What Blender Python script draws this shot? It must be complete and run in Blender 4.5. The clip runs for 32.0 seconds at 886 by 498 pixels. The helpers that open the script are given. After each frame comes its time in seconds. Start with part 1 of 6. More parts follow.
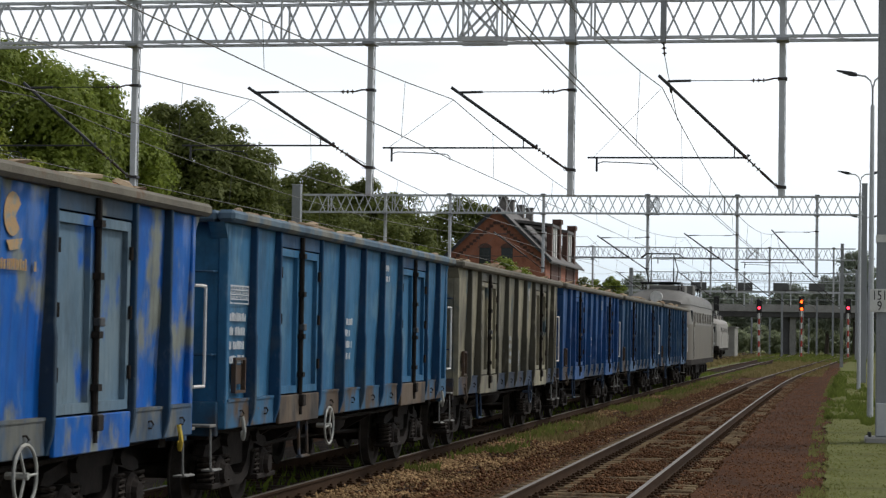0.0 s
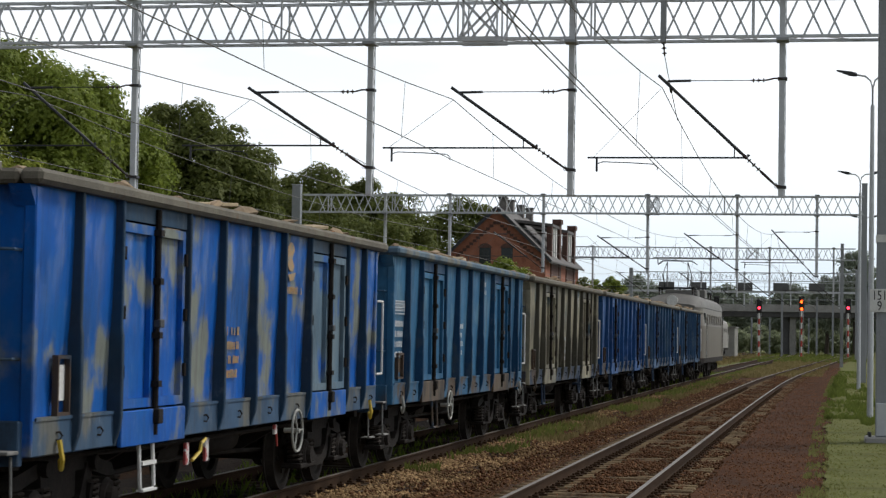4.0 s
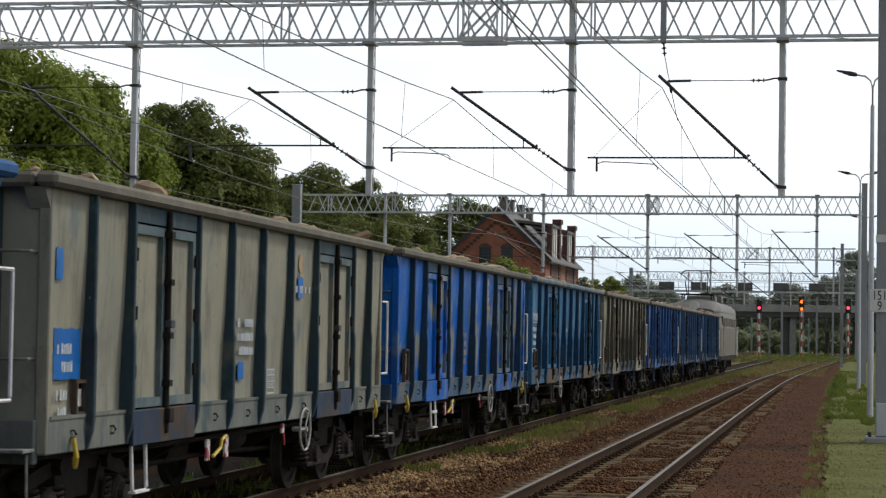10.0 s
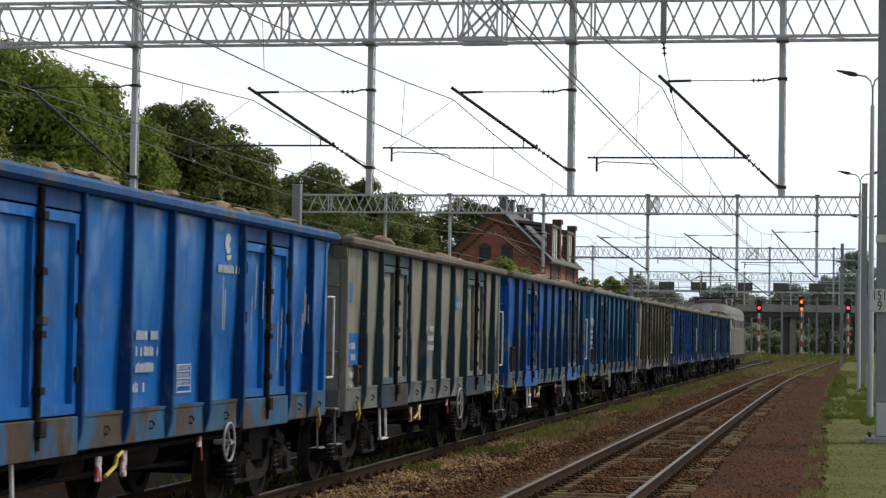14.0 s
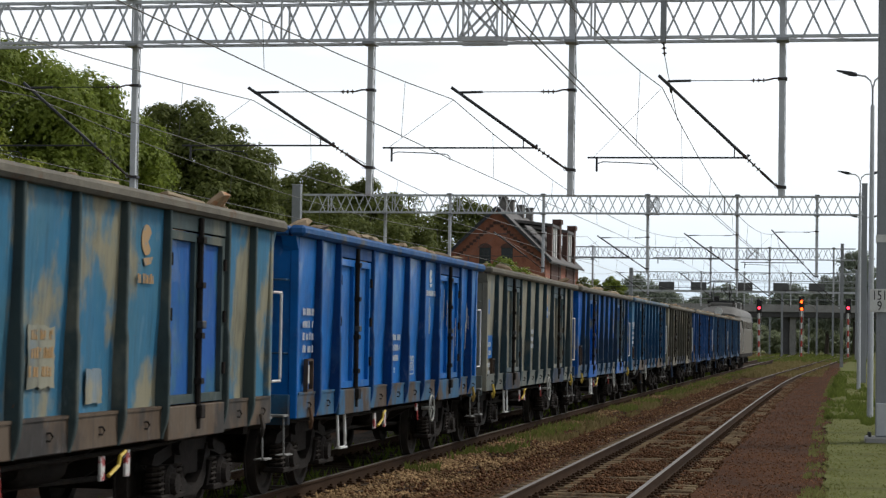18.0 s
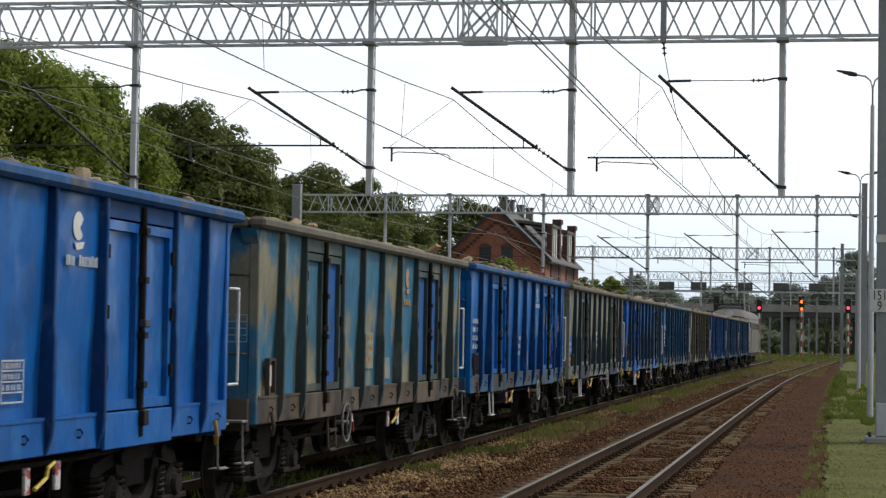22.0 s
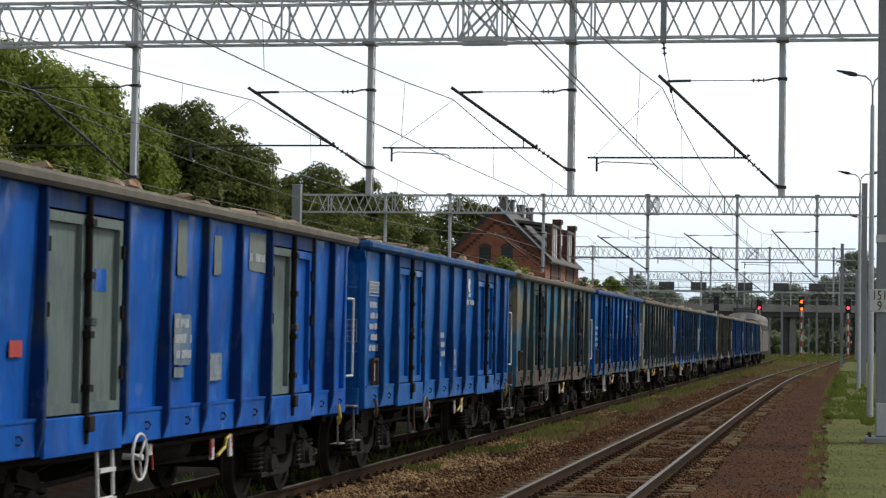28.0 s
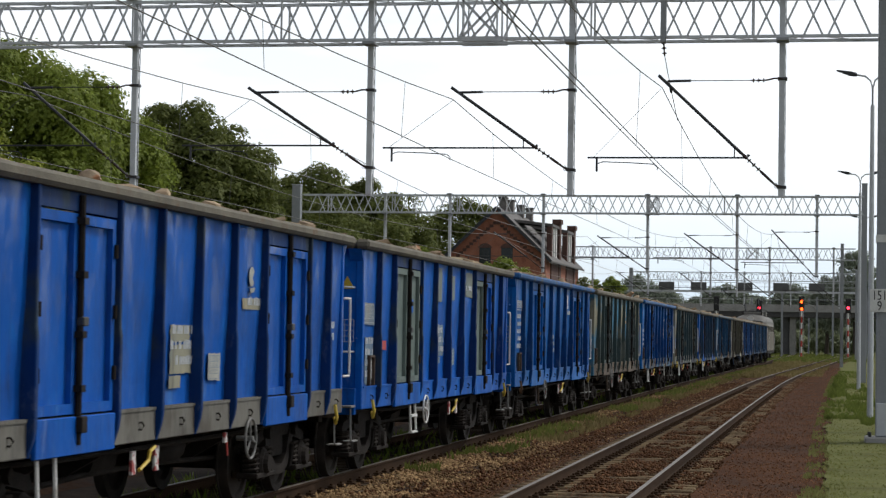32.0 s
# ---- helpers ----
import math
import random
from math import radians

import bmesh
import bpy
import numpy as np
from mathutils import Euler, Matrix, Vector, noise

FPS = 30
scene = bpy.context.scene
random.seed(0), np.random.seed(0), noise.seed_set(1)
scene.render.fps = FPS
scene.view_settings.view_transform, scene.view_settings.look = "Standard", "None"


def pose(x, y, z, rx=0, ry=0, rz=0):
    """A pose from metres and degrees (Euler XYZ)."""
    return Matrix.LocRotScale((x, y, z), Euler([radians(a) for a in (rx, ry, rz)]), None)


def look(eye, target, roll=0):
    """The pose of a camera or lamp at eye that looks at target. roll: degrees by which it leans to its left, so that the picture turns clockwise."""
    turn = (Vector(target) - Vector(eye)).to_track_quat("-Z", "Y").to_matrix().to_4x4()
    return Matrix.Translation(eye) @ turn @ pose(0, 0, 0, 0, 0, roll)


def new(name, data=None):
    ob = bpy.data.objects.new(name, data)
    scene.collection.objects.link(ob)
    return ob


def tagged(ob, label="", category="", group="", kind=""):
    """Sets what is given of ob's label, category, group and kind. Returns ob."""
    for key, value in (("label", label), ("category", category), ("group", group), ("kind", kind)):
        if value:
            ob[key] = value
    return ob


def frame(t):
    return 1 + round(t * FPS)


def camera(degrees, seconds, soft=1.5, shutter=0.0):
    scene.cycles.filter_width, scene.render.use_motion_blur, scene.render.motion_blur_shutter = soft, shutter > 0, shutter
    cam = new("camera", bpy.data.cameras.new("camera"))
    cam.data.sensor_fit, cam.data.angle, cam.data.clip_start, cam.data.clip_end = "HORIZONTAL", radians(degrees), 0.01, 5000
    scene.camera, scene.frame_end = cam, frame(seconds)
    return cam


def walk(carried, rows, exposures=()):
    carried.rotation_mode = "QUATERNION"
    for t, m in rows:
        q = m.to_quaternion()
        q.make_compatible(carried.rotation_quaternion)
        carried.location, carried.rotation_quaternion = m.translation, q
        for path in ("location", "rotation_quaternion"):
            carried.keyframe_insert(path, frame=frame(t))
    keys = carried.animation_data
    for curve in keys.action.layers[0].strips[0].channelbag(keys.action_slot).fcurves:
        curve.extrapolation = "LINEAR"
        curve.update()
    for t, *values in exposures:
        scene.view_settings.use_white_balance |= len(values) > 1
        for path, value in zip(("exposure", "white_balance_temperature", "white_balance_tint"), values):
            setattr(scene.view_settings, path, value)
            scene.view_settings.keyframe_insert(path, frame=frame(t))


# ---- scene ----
cam = camera(23.68, 32.0, soft=1.32, shutter=0.35)
EYE = (0.0, 0.0, 2.0)
YAW, PITCH, ROLL = radians(10.42), radians(2.32), 0.94
AIM = (EYE[0] - math.sin(YAW) * math.cos(PITCH), EYE[1] + math.cos(YAW) * math.cos(PITCH), EYE[2] + math.sin(PITCH))
walk(cam, [(0.0, look(EYE, AIM, ROLL)), (32.0, look(EYE, AIM, ROLL))])

# ---- world and sun: bright overcast sky ----
SUN_UP, SUN_AZ = 46, 48
world = bpy.data.worlds.new("world")
scene.world = world
world.use_nodes = True
wn, wl = world.node_tree.nodes, world.node_tree.links
wn.clear()
w_out = wn.new("ShaderNodeOutputWorld")
w_bg = wn.new("ShaderNodeBackground")
w_bg.inputs["Strength"].default_value = 0.10
sky = wn.new("ShaderNodeTexSky")
sky.sky_type = "NISHITA"
sky.sun_disc = False
sky.sun_elevation, sky.sun_rotation = radians(SUN_UP), radians(SUN_AZ)
w_tc = wn.new("ShaderNodeTexCoord")
w_map = wn.new("ShaderNodeMapping")
w_map.inputs["Scale"].default_value = (3.0, 3.0, 12.0)
w_noise = wn.new("ShaderNodeTexNoise")
w_noise.inputs["Scale"].default_value = 1.6
w_noise.inputs["Detail"].default_value = 6
w_ramp = wn.new("ShaderNodeValToRGB")
w_ramp.color_ramp.elements[0].position, w_ramp.color_ramp.elements[1].position = 0.36, 0.56
w_ramp.color_ramp.elements[0].color, w_ramp.color_ramp.elements[1].color = (0.72, 0.72, 0.72, 1), (1, 1, 1, 1)
w_mix = wn.new("ShaderNodeMix")
w_mix.data_type = "RGBA"
w_sep = wn.new("ShaderNodeSeparateXYZ")
w_up = wn.new("ShaderNodeMapRange")
w_up.inputs["From Min"].default_value, w_up.inputs["From Max"].default_value = 0.10, 0.75
w_cloud = wn.new("ShaderNodeMix")
w_cloud.data_type = "RGBA"
w_cloud.inputs[6].default_value, w_cloud.inputs[7].default_value = (9.5, 9.9, 10.35, 1), (3.3, 3.4, 3.55, 1)
wl.new(w_tc.outputs["Generated"], w_sep.inputs["Vector"])
wl.new(w_sep.outputs["Z"], w_up.inputs["Value"])
wl.new(w_up.outputs["Result"], w_cloud.inputs[0])
# cloud glows towards the hidden sun and greys away from it
w_dot = wn.new("ShaderNodeVectorMath")
w_dot.operation = "DOT_PRODUCT"
w_dot.inputs[1].default_value = (math.sin(radians(SUN_AZ)) * math.cos(radians(SUN_UP)), math.cos(radians(SUN_AZ)) * math.cos(radians(SUN_UP)), math.sin(radians(SUN_UP)))
w_side = wn.new("ShaderNodeMapRange")
w_side.interpolation_type = "SMOOTHSTEP"
w_side.inputs["From Min"].default_value, w_side.inputs["From Max"].default_value = -0.55, 0.45
w_side.inputs["To Min"].default_value, w_side.inputs["To Max"].default_value = 0.36, 1.10
w_glow = wn.new("ShaderNodeMix")
w_glow.data_type, w_glow.blend_type = "RGBA", "MULTIPLY"
w_glow.inputs[0].default_value = 1.0
wl.new(w_tc.outputs["Generated"], w_dot.inputs[0])
wl.new(w_dot.outputs["Value"], w_side.inputs["Value"])
# thin haze: less bright and bluer towards the horizon
w_low = wn.new("ShaderNodeMapRange")
w_low.interpolation_type = "SMOOTHSTEP"
w_low.inputs["From Min"].default_value, w_low.inputs["From Max"].default_value = 0.0, 0.105
w_haze = wn.new("ShaderNodeMix")
w_haze.data_type = "RGBA"
w_haze.inputs[6].default_value = (5.7, 6.7, 7.6, 1)
wl.new(w_sep.outputs["Z"], w_low.inputs["Value"])
wl.new(w_low.outputs["Result"], w_haze.inputs[0])
wl.new(w_cloud.outputs[2], w_haze.inputs[7])
wl.new(w_haze.outputs[2], w_glow.inputs[6])
wl.new(w_side.outputs["Result"], w_glow.inputs[7])
wl.new(w_glow.outputs[2], w_mix.inputs[7])
wl.new(w_tc.outputs["Generated"], w_map.inputs["Vector"])
wl.new(w_map.outputs["Vector"], w_noise.inputs["Vector"])
wl.new(w_noise.outputs["Fac"], w_ramp.inputs["Fac"])
wl.new(w_ramp.outputs["Color"], w_mix.inputs[0])
wl.new(sky.outputs["Color"], w_mix.inputs[6])
wl.new(w_mix.outputs[2], w_bg.inputs["Color"])
wl.new(w_bg.outputs["Background"], w_out.inputs["Surface"])

sun = new("sun", bpy.data.lights.new("sun", "SUN"))
sun.data.energy, sun.data.angle, sun.data.color = 1.9, radians(9), (1.0, 0.96, 0.9)
# the sky's sun_rotation turns clockwise from +Y seen from above
_dir = Vector((math.sin(radians(SUN_AZ)) * math.cos(radians(SUN_UP)), math.cos(radians(SUN_AZ)) * math.cos(radians(SUN_UP)), math.sin(radians(SUN_UP))))
sun.matrix_world = look(_dir * 100, (0, 0, 0))
scene.view_settings.exposure = 0.2


# ---- track lines ----
def bend(y):
    """How far the straight tracks drift to the east beyond 27 m."""
    u = min(max(y - 27.0, 0.0), 78.0)
    return 5.0e-5 * u * u + 0.0078 * max(y - 105.0, 0.0)


def heading(y):
    return -math.degrees(math.atan(1.0e-4 * min(max(y - 27.0, 0.0), 78.0)))


def swing(y):
    """How much further east the near track turns away beyond 95 m."""
    u = min(max(y - 92.0, 0.0), 45.0)
    return 2.2e-4 * u * u + 0.0198 * max(y - 137.0, 0.0)


T1, T2, T3, T4 = -3.22, -7.64, -12.7, -17.3
GROUND = -0.34


# ---- mesh helpers ----
class Geo:
    """Collects vertices and faces of one part."""

    def __init__(self):
        self.v, self.f = [], []

    def add(self, verts, faces):
        n = len(self.v)
        self.v += [tuple(p) for p in verts]
        self.f += [tuple(i + n for i in q) for q in faces]
        return self

    def box(self, x0, x1, y0, y1, z0, z1, b=0.0):
        if b <= 0:
            return self.add([(x0, y0, z0), (x1, y0, z0), (x1, y1, z0), (x0, y1, z0), (x0, y0, z1), (x1, y0, z1), (x1, y1, z1), (x0, y1, z1)],
                            [(0, 3, 2, 1), (4, 5, 6, 7), (0, 1, 5, 4), (1, 2, 6, 5), (2, 3, 7, 6), (3, 0, 4, 7)])
        b = min(b, (x1 - x0) / 2.01, (y1 - y0) / 2.01, (z1 - z0) / 2.01)
        ring = [(x0 + b, y0), (x1 - b, y0), (x1, y0 + b), (x1, y1 - b), (x1 - b, y1), (x0 + b, y1), (x0, y1 - b), (x0, y0 + b)]
        cx, cy = (x0 + x1) / 2, (y0 + y1) / 2

        def inset(p):
            return (min(max(p[0], x0 + b), x1 - b), min(max(p[1], y0 + b), y1 - b))
        rows = [[(*inset(p), z0) for p in ring], [(*p, z0 + b) for p in ring], [(*p, z1 - b) for p in ring], [(*inset(p), z1) for p in ring]]
        return self.loft(rows, True)

    def loft(self, rows, caps=False, closed=True):
        n = len(rows[0])
        faces = []
        for i in range(len(rows) - 1):
            for j in range(n if closed else n - 1):
                k = (j + 1) % n
                faces.append((i * n + j, i * n + k, (i + 1) * n + k, (i + 1) * n + j))
        if caps:
            faces += [tuple(reversed(range(n))), tuple(range((len(rows) - 1) * n, len(rows) * n))]
        return self.add([p for r in rows for p in r], faces)

    def tube(self, pts, r, n=8, caps=True):
        """A round bar along pts; r is one radius or one for each point."""
        pts = [Vector(p) for p in pts]
        rows = []
        for i, p in enumerate(pts):
            d = (pts[min(i + 1, len(pts) - 1)] - pts[max(i - 1, 0)]).normalized()
            a = d.cross(Vector((0, 0, 1)) if abs(d.z) < 0.9 else Vector((0, 1, 0))).normalized()
            b = d.cross(a)
            rr = r[i] if isinstance(r, (list, tuple)) else r
            rows.append([p + a * (rr * math.cos(2 * math.pi * k / n)) + b * (rr * math.sin(2 * math.pi * k / n)) for k in range(n)])
        return self.loft(rows, caps)

    def bar(self, p, q, w, h, up=(0, 0, 1)):
        """A flat or square bar from p to q."""
        p, q = Vector(p), Vector(q)
        d = (q - p).normalized()
        u = Vector(up)
        if abs(d.dot(u)) > 0.95:
            u = Vector((0, 1, 0))
        a = d.cross(u).normalized() * (w / 2)
        b = a.cross(d).normalized() * (h / 2)
        return self.loft([[c - a - b, c + a - b, c + a + b, c - a + b] for c in (p, q)], True)

    def prism(self, outline, p0, p1, axis="y"):
        """An outline of (u, v) pushed along an axis from p0 to p1."""
        def put(u, v, w):
            return {"y": (u, w, v), "x": (w, u, v), "z": (u, v, w)}[axis]
        return self.loft([[put(u, v, w) for u, v in outline] for w in (p0, p1)], True)

    def ball(self, c, r, n=10, m=6, squash=(1, 1, 1)):
        rows = []
        for i in range(m + 1):
            a = -math.pi / 2 + math.pi * i / m
            rr = max(math.cos(a), 0.02) * r
            rows.append([(c[0] + squash[0] * rr * math.cos(2 * math.pi * k / n), c[1] + squash[1] * rr * math.sin(2 * math.pi * k / n), c[2] + squash[2] * r * math.sin(a)) for k in range(n)])
        return self.loft(rows, True)

    def join(self, other):
        return self.add(other.v, other.f)

    def mesh(self, name, material, smooth=False):
        me = bpy.data.meshes.new(name)
        me.from_pydata(self.v, [], self.f)
        bm = bmesh.new()
        bm.from_mesh(me)
        bmesh.ops.recalc_face_normals(bm, faces=bm.faces)
        bm.to_mesh(me)
        bm.free()
        if material:
            me.materials.append(material)
        if smooth:
            me.polygons.foreach_set("use_smooth", [True] * len(me.polygons))
            me.set_sharp_from_angle(angle=radians(40))
        return me


def part(name, geo, material, parent=None, label="", smooth=False, kind=""):
    """Links a Geo, or a ready mesh, as one mesh object under its thing."""
    me = geo if isinstance(geo, bpy.types.Mesh) else geo.mesh(name, material, smooth)
    ob = new(name, me)
    if parent:
        ob.parent = parent
    if label:
        ob["label"] = label
    if kind:
        ob["kind"] = kind
    return ob


def thing(name, label, category, at=None, group="", kind=""):
    ob = new(name)
    if at is not None:
        ob.matrix_world = at
    return tagged(ob, label, category, group, kind)


def quick_mesh(name, verts, quads, material):
    """A large mesh of quads straight from arrays."""
    me = bpy.data.meshes.new(name)
    verts, quads = np.asarray(verts, np.float32), np.asarray(quads, np.int32)
    k = quads.shape[1]
    me.vertices.add(len(verts))
    me.vertices.foreach_set("co", verts.ravel())
    me.loops.add(quads.size)
    me.loops.foreach_set("vertex_index", quads.ravel())
    me.polygons.add(len(quads))
    me.polygons.foreach_set("loop_start", np.arange(0, quads.size, k, dtype=np.int32))
    me.update(calc_edges=True)
    me.validate()
    me.materials.append(material)
    return me


# ---- materials ----
def nodes_of(name):
    m = bpy.data.materials.new(name)
    m.use_nodes = True
    return m, m.node_tree.nodes, m.node_tree.links, m.node_tree.nodes["Principled BSDF"]


def rgb(c):
    return (c[0], c[1], c[2], 1)


def noise_node(n, l, coord, scale, detail=4.0, rough=0.55, stretch=None):
    t = n.new("ShaderNodeTexNoise")
    t.inputs["Scale"].default_value, t.inputs["Detail"].default_value, t.inputs["Roughness"].default_value = scale, detail, rough
    if stretch:
        mp = n.new("ShaderNodeMapping")
        mp.inputs["Scale"].default_value = stretch
        l.new(coord, mp.inputs["Vector"])
        l.new(mp.outputs["Vector"], t.inputs["Vector"])
    else:
        l.new(coord, t.inputs["Vector"])
    return t.outputs["Fac"]


def ramp(n, l, fac, lo, hi):
    r = n.new("ShaderNodeMapRange")
    r.interpolation_type = "SMOOTHSTEP"
    r.inputs["From Min"].default_value, r.inputs["From Max"].default_value = lo, hi
    l.new(fac, r.inputs["Value"])
    return r.outputs["Result"]


def mix(n, l, fac, a, b):
    m = n.new("ShaderNodeMix")
    m.data_type = "RGBA"
    if isinstance(fac, float):
        m.inputs[0].default_value = fac
    else:
        l.new(fac, m.inputs[0])
    for i, c in ((6, a), (7, b)):
        if isinstance(c, tuple):
            m.inputs[i].default_value = rgb(c)
        else:
            l.new(c, m.inputs[i])
    return m.outputs[2]


def bumped(n, l, bsdf, height, strength, dist):
    b = n.new("ShaderNodeBump")
    b.inputs["Strength"].default_value, b.inputs["Distance"].default_value = strength, dist
    l.new(height, b.inputs["Height"])
    l.new(b.outputs["Normal"], bsdf.inputs["Normal"])


def plain(name, c1, c2, scale=6.0, rough=0.6, metal=0.0, bump=0.15, dist=0.01, grain=60.0, stretch=None, stain=None, stain_at=(0.55, 0.7), stain_scale=1.5, coord="Object", vary=0.0, sheen=0.5):
    """Two tones at a coarse scale, fine grain in the relief, and optional stains."""
    m, n, l, b = nodes_of(name)
    tc = n.new("ShaderNodeTexCoord").outputs[coord]
    col = mix(n, l, ramp(n, l, noise_node(n, l, tc, scale, 6, 0.6, stretch), 0.3, 0.7), c1, c2)
    fine = noise_node(n, l, tc, grain, 3, 0.6)
    col = mix(n, l, ramp(n, l, fine, 0.35, 0.75), col, mix(n, l, 0.5, col, tuple(0.6 * x for x in c1)))
    if stain:
        s = ramp(n, l, noise_node(n, l, tc, stain_scale, 8, 0.65, stretch), *stain_at)
        col = mix(n, l, s, col, stain)
    if vary:
        oi = n.new("ShaderNodeObjectInfo")
        hsv = n.new("ShaderNodeHueSaturation")
        mr = n.new("ShaderNodeMapRange")
        mr.inputs["To Min"].default_value, mr.inputs["To Max"].default_value = 1 - vary, 1 + vary
        l.new(oi.outputs["Random"], mr.inputs["Value"])
        l.new(mr.outputs["Result"], hsv.inputs["Value"])
        l.new(col, hsv.inputs["Color"])
        col = hsv.outputs["Color"]
    l.new(col, b.inputs["Base Color"])
    b.inputs["Roughness"].default_value, b.inputs["Metallic"].default_value = rough, metal
    b.inputs["Specular IOR Level"].default_value = sheen
    if bump:
        bumped(n, l, b, fine, bump, dist)
    return m


def glow(name, colour, strength):
    m, n, l, b = nodes_of(name)
    b.inputs["Base Color"].default_value = rgb(tuple(0.3 * c for c in colour))
    b.inputs["Emission Color"].default_value = rgb(colour)
    b.inputs["Emission Strength"].default_value = strength
    return m


def paint(name, base, patch, patch_at, tint, seed, rust=0.5, rough=0.5, gloss=0.0):
    """Worn wagon paint: base coat, a second coat in ragged patches, upright streaks of grime, rust specks."""
    m, n, l, b = nodes_of(name)
    tc = n.new("ShaderNodeTexCoord").outputs["Object"]
    mp = n.new("ShaderNodeMapping")
    mp.inputs["Location"].default_value = (seed * 3.7, seed * 5.3, seed * 2.1)
    l.new(tc, mp.inputs["Vector"])
    co = mp.outputs["Vector"]
    col = mix(n, l, ramp(n, l, noise_node(n, l, co, 0.9, 6, 0.6), 0.3, 0.7), base, tint)
    ragged = noise_node(n, l, co, 1.25, 5, 0.55, (1, 1.2, 0.85))
    col = mix(n, l, ramp(n, l, ragged, patch_at - 0.045, patch_at + 0.085), col, patch)
    streak = ramp(n, l, noise_node(n, l, co, 4.0, 6, 0.7, (1, 2.4, 0.16)), 0.46, 0.82)
    col = mix(n, l, streak, col, mix(n, l, 0.38, col, (0.04, 0.04, 0.04)))
    soot = ramp(n, l, noise_node(n, l, co, 1.3, 7, 0.7, (1, 1.4, 0.7)), 0.44, 0.74)
    col = mix(n, l, soot, col, mix(n, l, 0.42, col, (0.012, 0.014, 0.018)))
    chalk = ramp(n, l, noise_node(n, l, co, 3.2, 7, 0.72, (1, 1.5, 0.5)), 0.56, 0.80)
    col = mix(n, l, chalk, col, mix(n, l, 0.20, col, (0.55, 0.58, 0.6)))
    dust = ramp(n, l, noise_node(n, l, co, 2.1, 5, 0.7, (1, 1, 0.5)), 0.52, 0.8)
    col = mix(n, l, dust, col, mix(n, l, 0.10, col, (0.25, 0.25, 0.23)))
    spots = ramp(n, l, noise_node(n, l, co, 9.0, 6, 0.7), 0.75 - 0.1 * rust, 0.80 - 0.08 * rust)
    col = mix(n, l, spots, col, (0.14, 0.065, 0.035))
    # narrow rain streaks, and scratches down to a chalky undercoat
    rain = ramp(n, l, noise_node(n, l, co, 3.0, 7, 0.75, (1, 9.0, 0.35)), 0.52, 0.72)
    col = mix(n, l, rain, col, mix(n, l, 0.45, col, (0.02, 0.02, 0.022)))
    scratch = ramp(n, l, noise_node(n, l, co, 7.0, 8, 0.8, (1, 3.0, 0.5)), 0.665, 0.70)
    col = mix(n, l, scratch, col, mix(n, l, 0.38, col, (0.50, 0.52, 0.52)))
    chips = ramp(n, l, noise_node(n, l, co, 16.0, 5, 0.7, (1, 1, 0.7)), 0.70, 0.73)
    col = mix(n, l, chips, col, mix(n, l, 0.7, col, (0.05, 0.038, 0.03)))
    l.new(col, b.inputs["Base Color"])
    rr = n.new("ShaderNodeMapRange")
    rr.inputs["To Min"].default_value, rr.inputs["To Max"].default_value = rough - 0.1, rough + 0.3
    l.new(noise_node(n, l, co, 3.0, 5, 0.6), rr.inputs["Value"])
    l.new(rr.outputs["Result"], b.inputs["Roughness"])
    b.inputs["Specular IOR Level"].default_value = 0.10
    if gloss:
        # polished areas of the paint between dull ones
        cw = n.new("ShaderNodeMath")
        cw.operation = "MULTIPLY"
        cw.inputs[1].default_value = gloss
        l.new(ramp(n, l, noise_node(n, l, co, 2.2, 6, 0.6, (1, 1.3, 0.9)), 0.48, 0.68), cw.inputs[0])
        l.new(cw.outputs[0], b.inputs["Coat Weight"])
        b.inputs["Coat Roughness"].default_value = 0.22
    dent = noise_node(n, l, co, 1.7, 3, 0.5)
    bumped(n, l, b, dent, 0.35, 0.05)
    return m


BALLAST = plain("ballast_bed", (0.052, 0.024, 0.011), (0.092, 0.046, 0.022), 3.0, 0.95, bump=0.8, dist=0.05, grain=22.0, stain=(0.045, 0.030, 0.024), stain_at=(0.5, 0.66), stain_scale=0.5, sheen=0.06)
GRAVEL = plain("gravel_path", (0.054, 0.022, 0.010), (0.092, 0.041, 0.020), 0.9, 0.95, bump=0.6, dist=0.03, grain=24.0, stain=(0.046, 0.028, 0.020), stain_at=(0.45, 0.7), stain_scale=0.5, sheen=0.06)
TURF = plain("turf", (0.105, 0.114, 0.036), (0.148, 0.152, 0.055), 0.8, 0.95, bump=0.5, dist=0.03, grain=14.0, stain=(0.068, 0.072, 0.024), stain_at=(0.45, 0.7), stain_scale=0.35, sheen=0.06)
RAILSIDE = plain("rail_rust", (0.034, 0.020, 0.012), (0.060, 0.036, 0.022), 2.0, 0.95, 0.0, stretch=(1, 0.2, 1), sheen=0.06)
RAILTOP = plain("rail_head", (0.115, 0.095, 0.078), (0.17, 0.145, 0.122), 1.0, 0.55, 0.0, bump=0.05, stretch=(1, 0.05, 1))
SLEEPER = plain("sleeper", (0.165, 0.118, 0.068), (0.26, 0.195, 0.115), 3.0, 0.95, bump=0.6, grain=30.0, stain=(0.06, 0.037, 0.023), stain_at=(0.44, 0.62), stain_scale=3.0, vary=0.25, sheen=0.06)
GALV = plain("galvanised_steel", (0.48, 0.50, 0.53), (0.60, 0.62, 0.65), 2.0, 0.5, 0.15, bump=0.1, stain=(0.32, 0.325, 0.33), stain_scale=0.8)
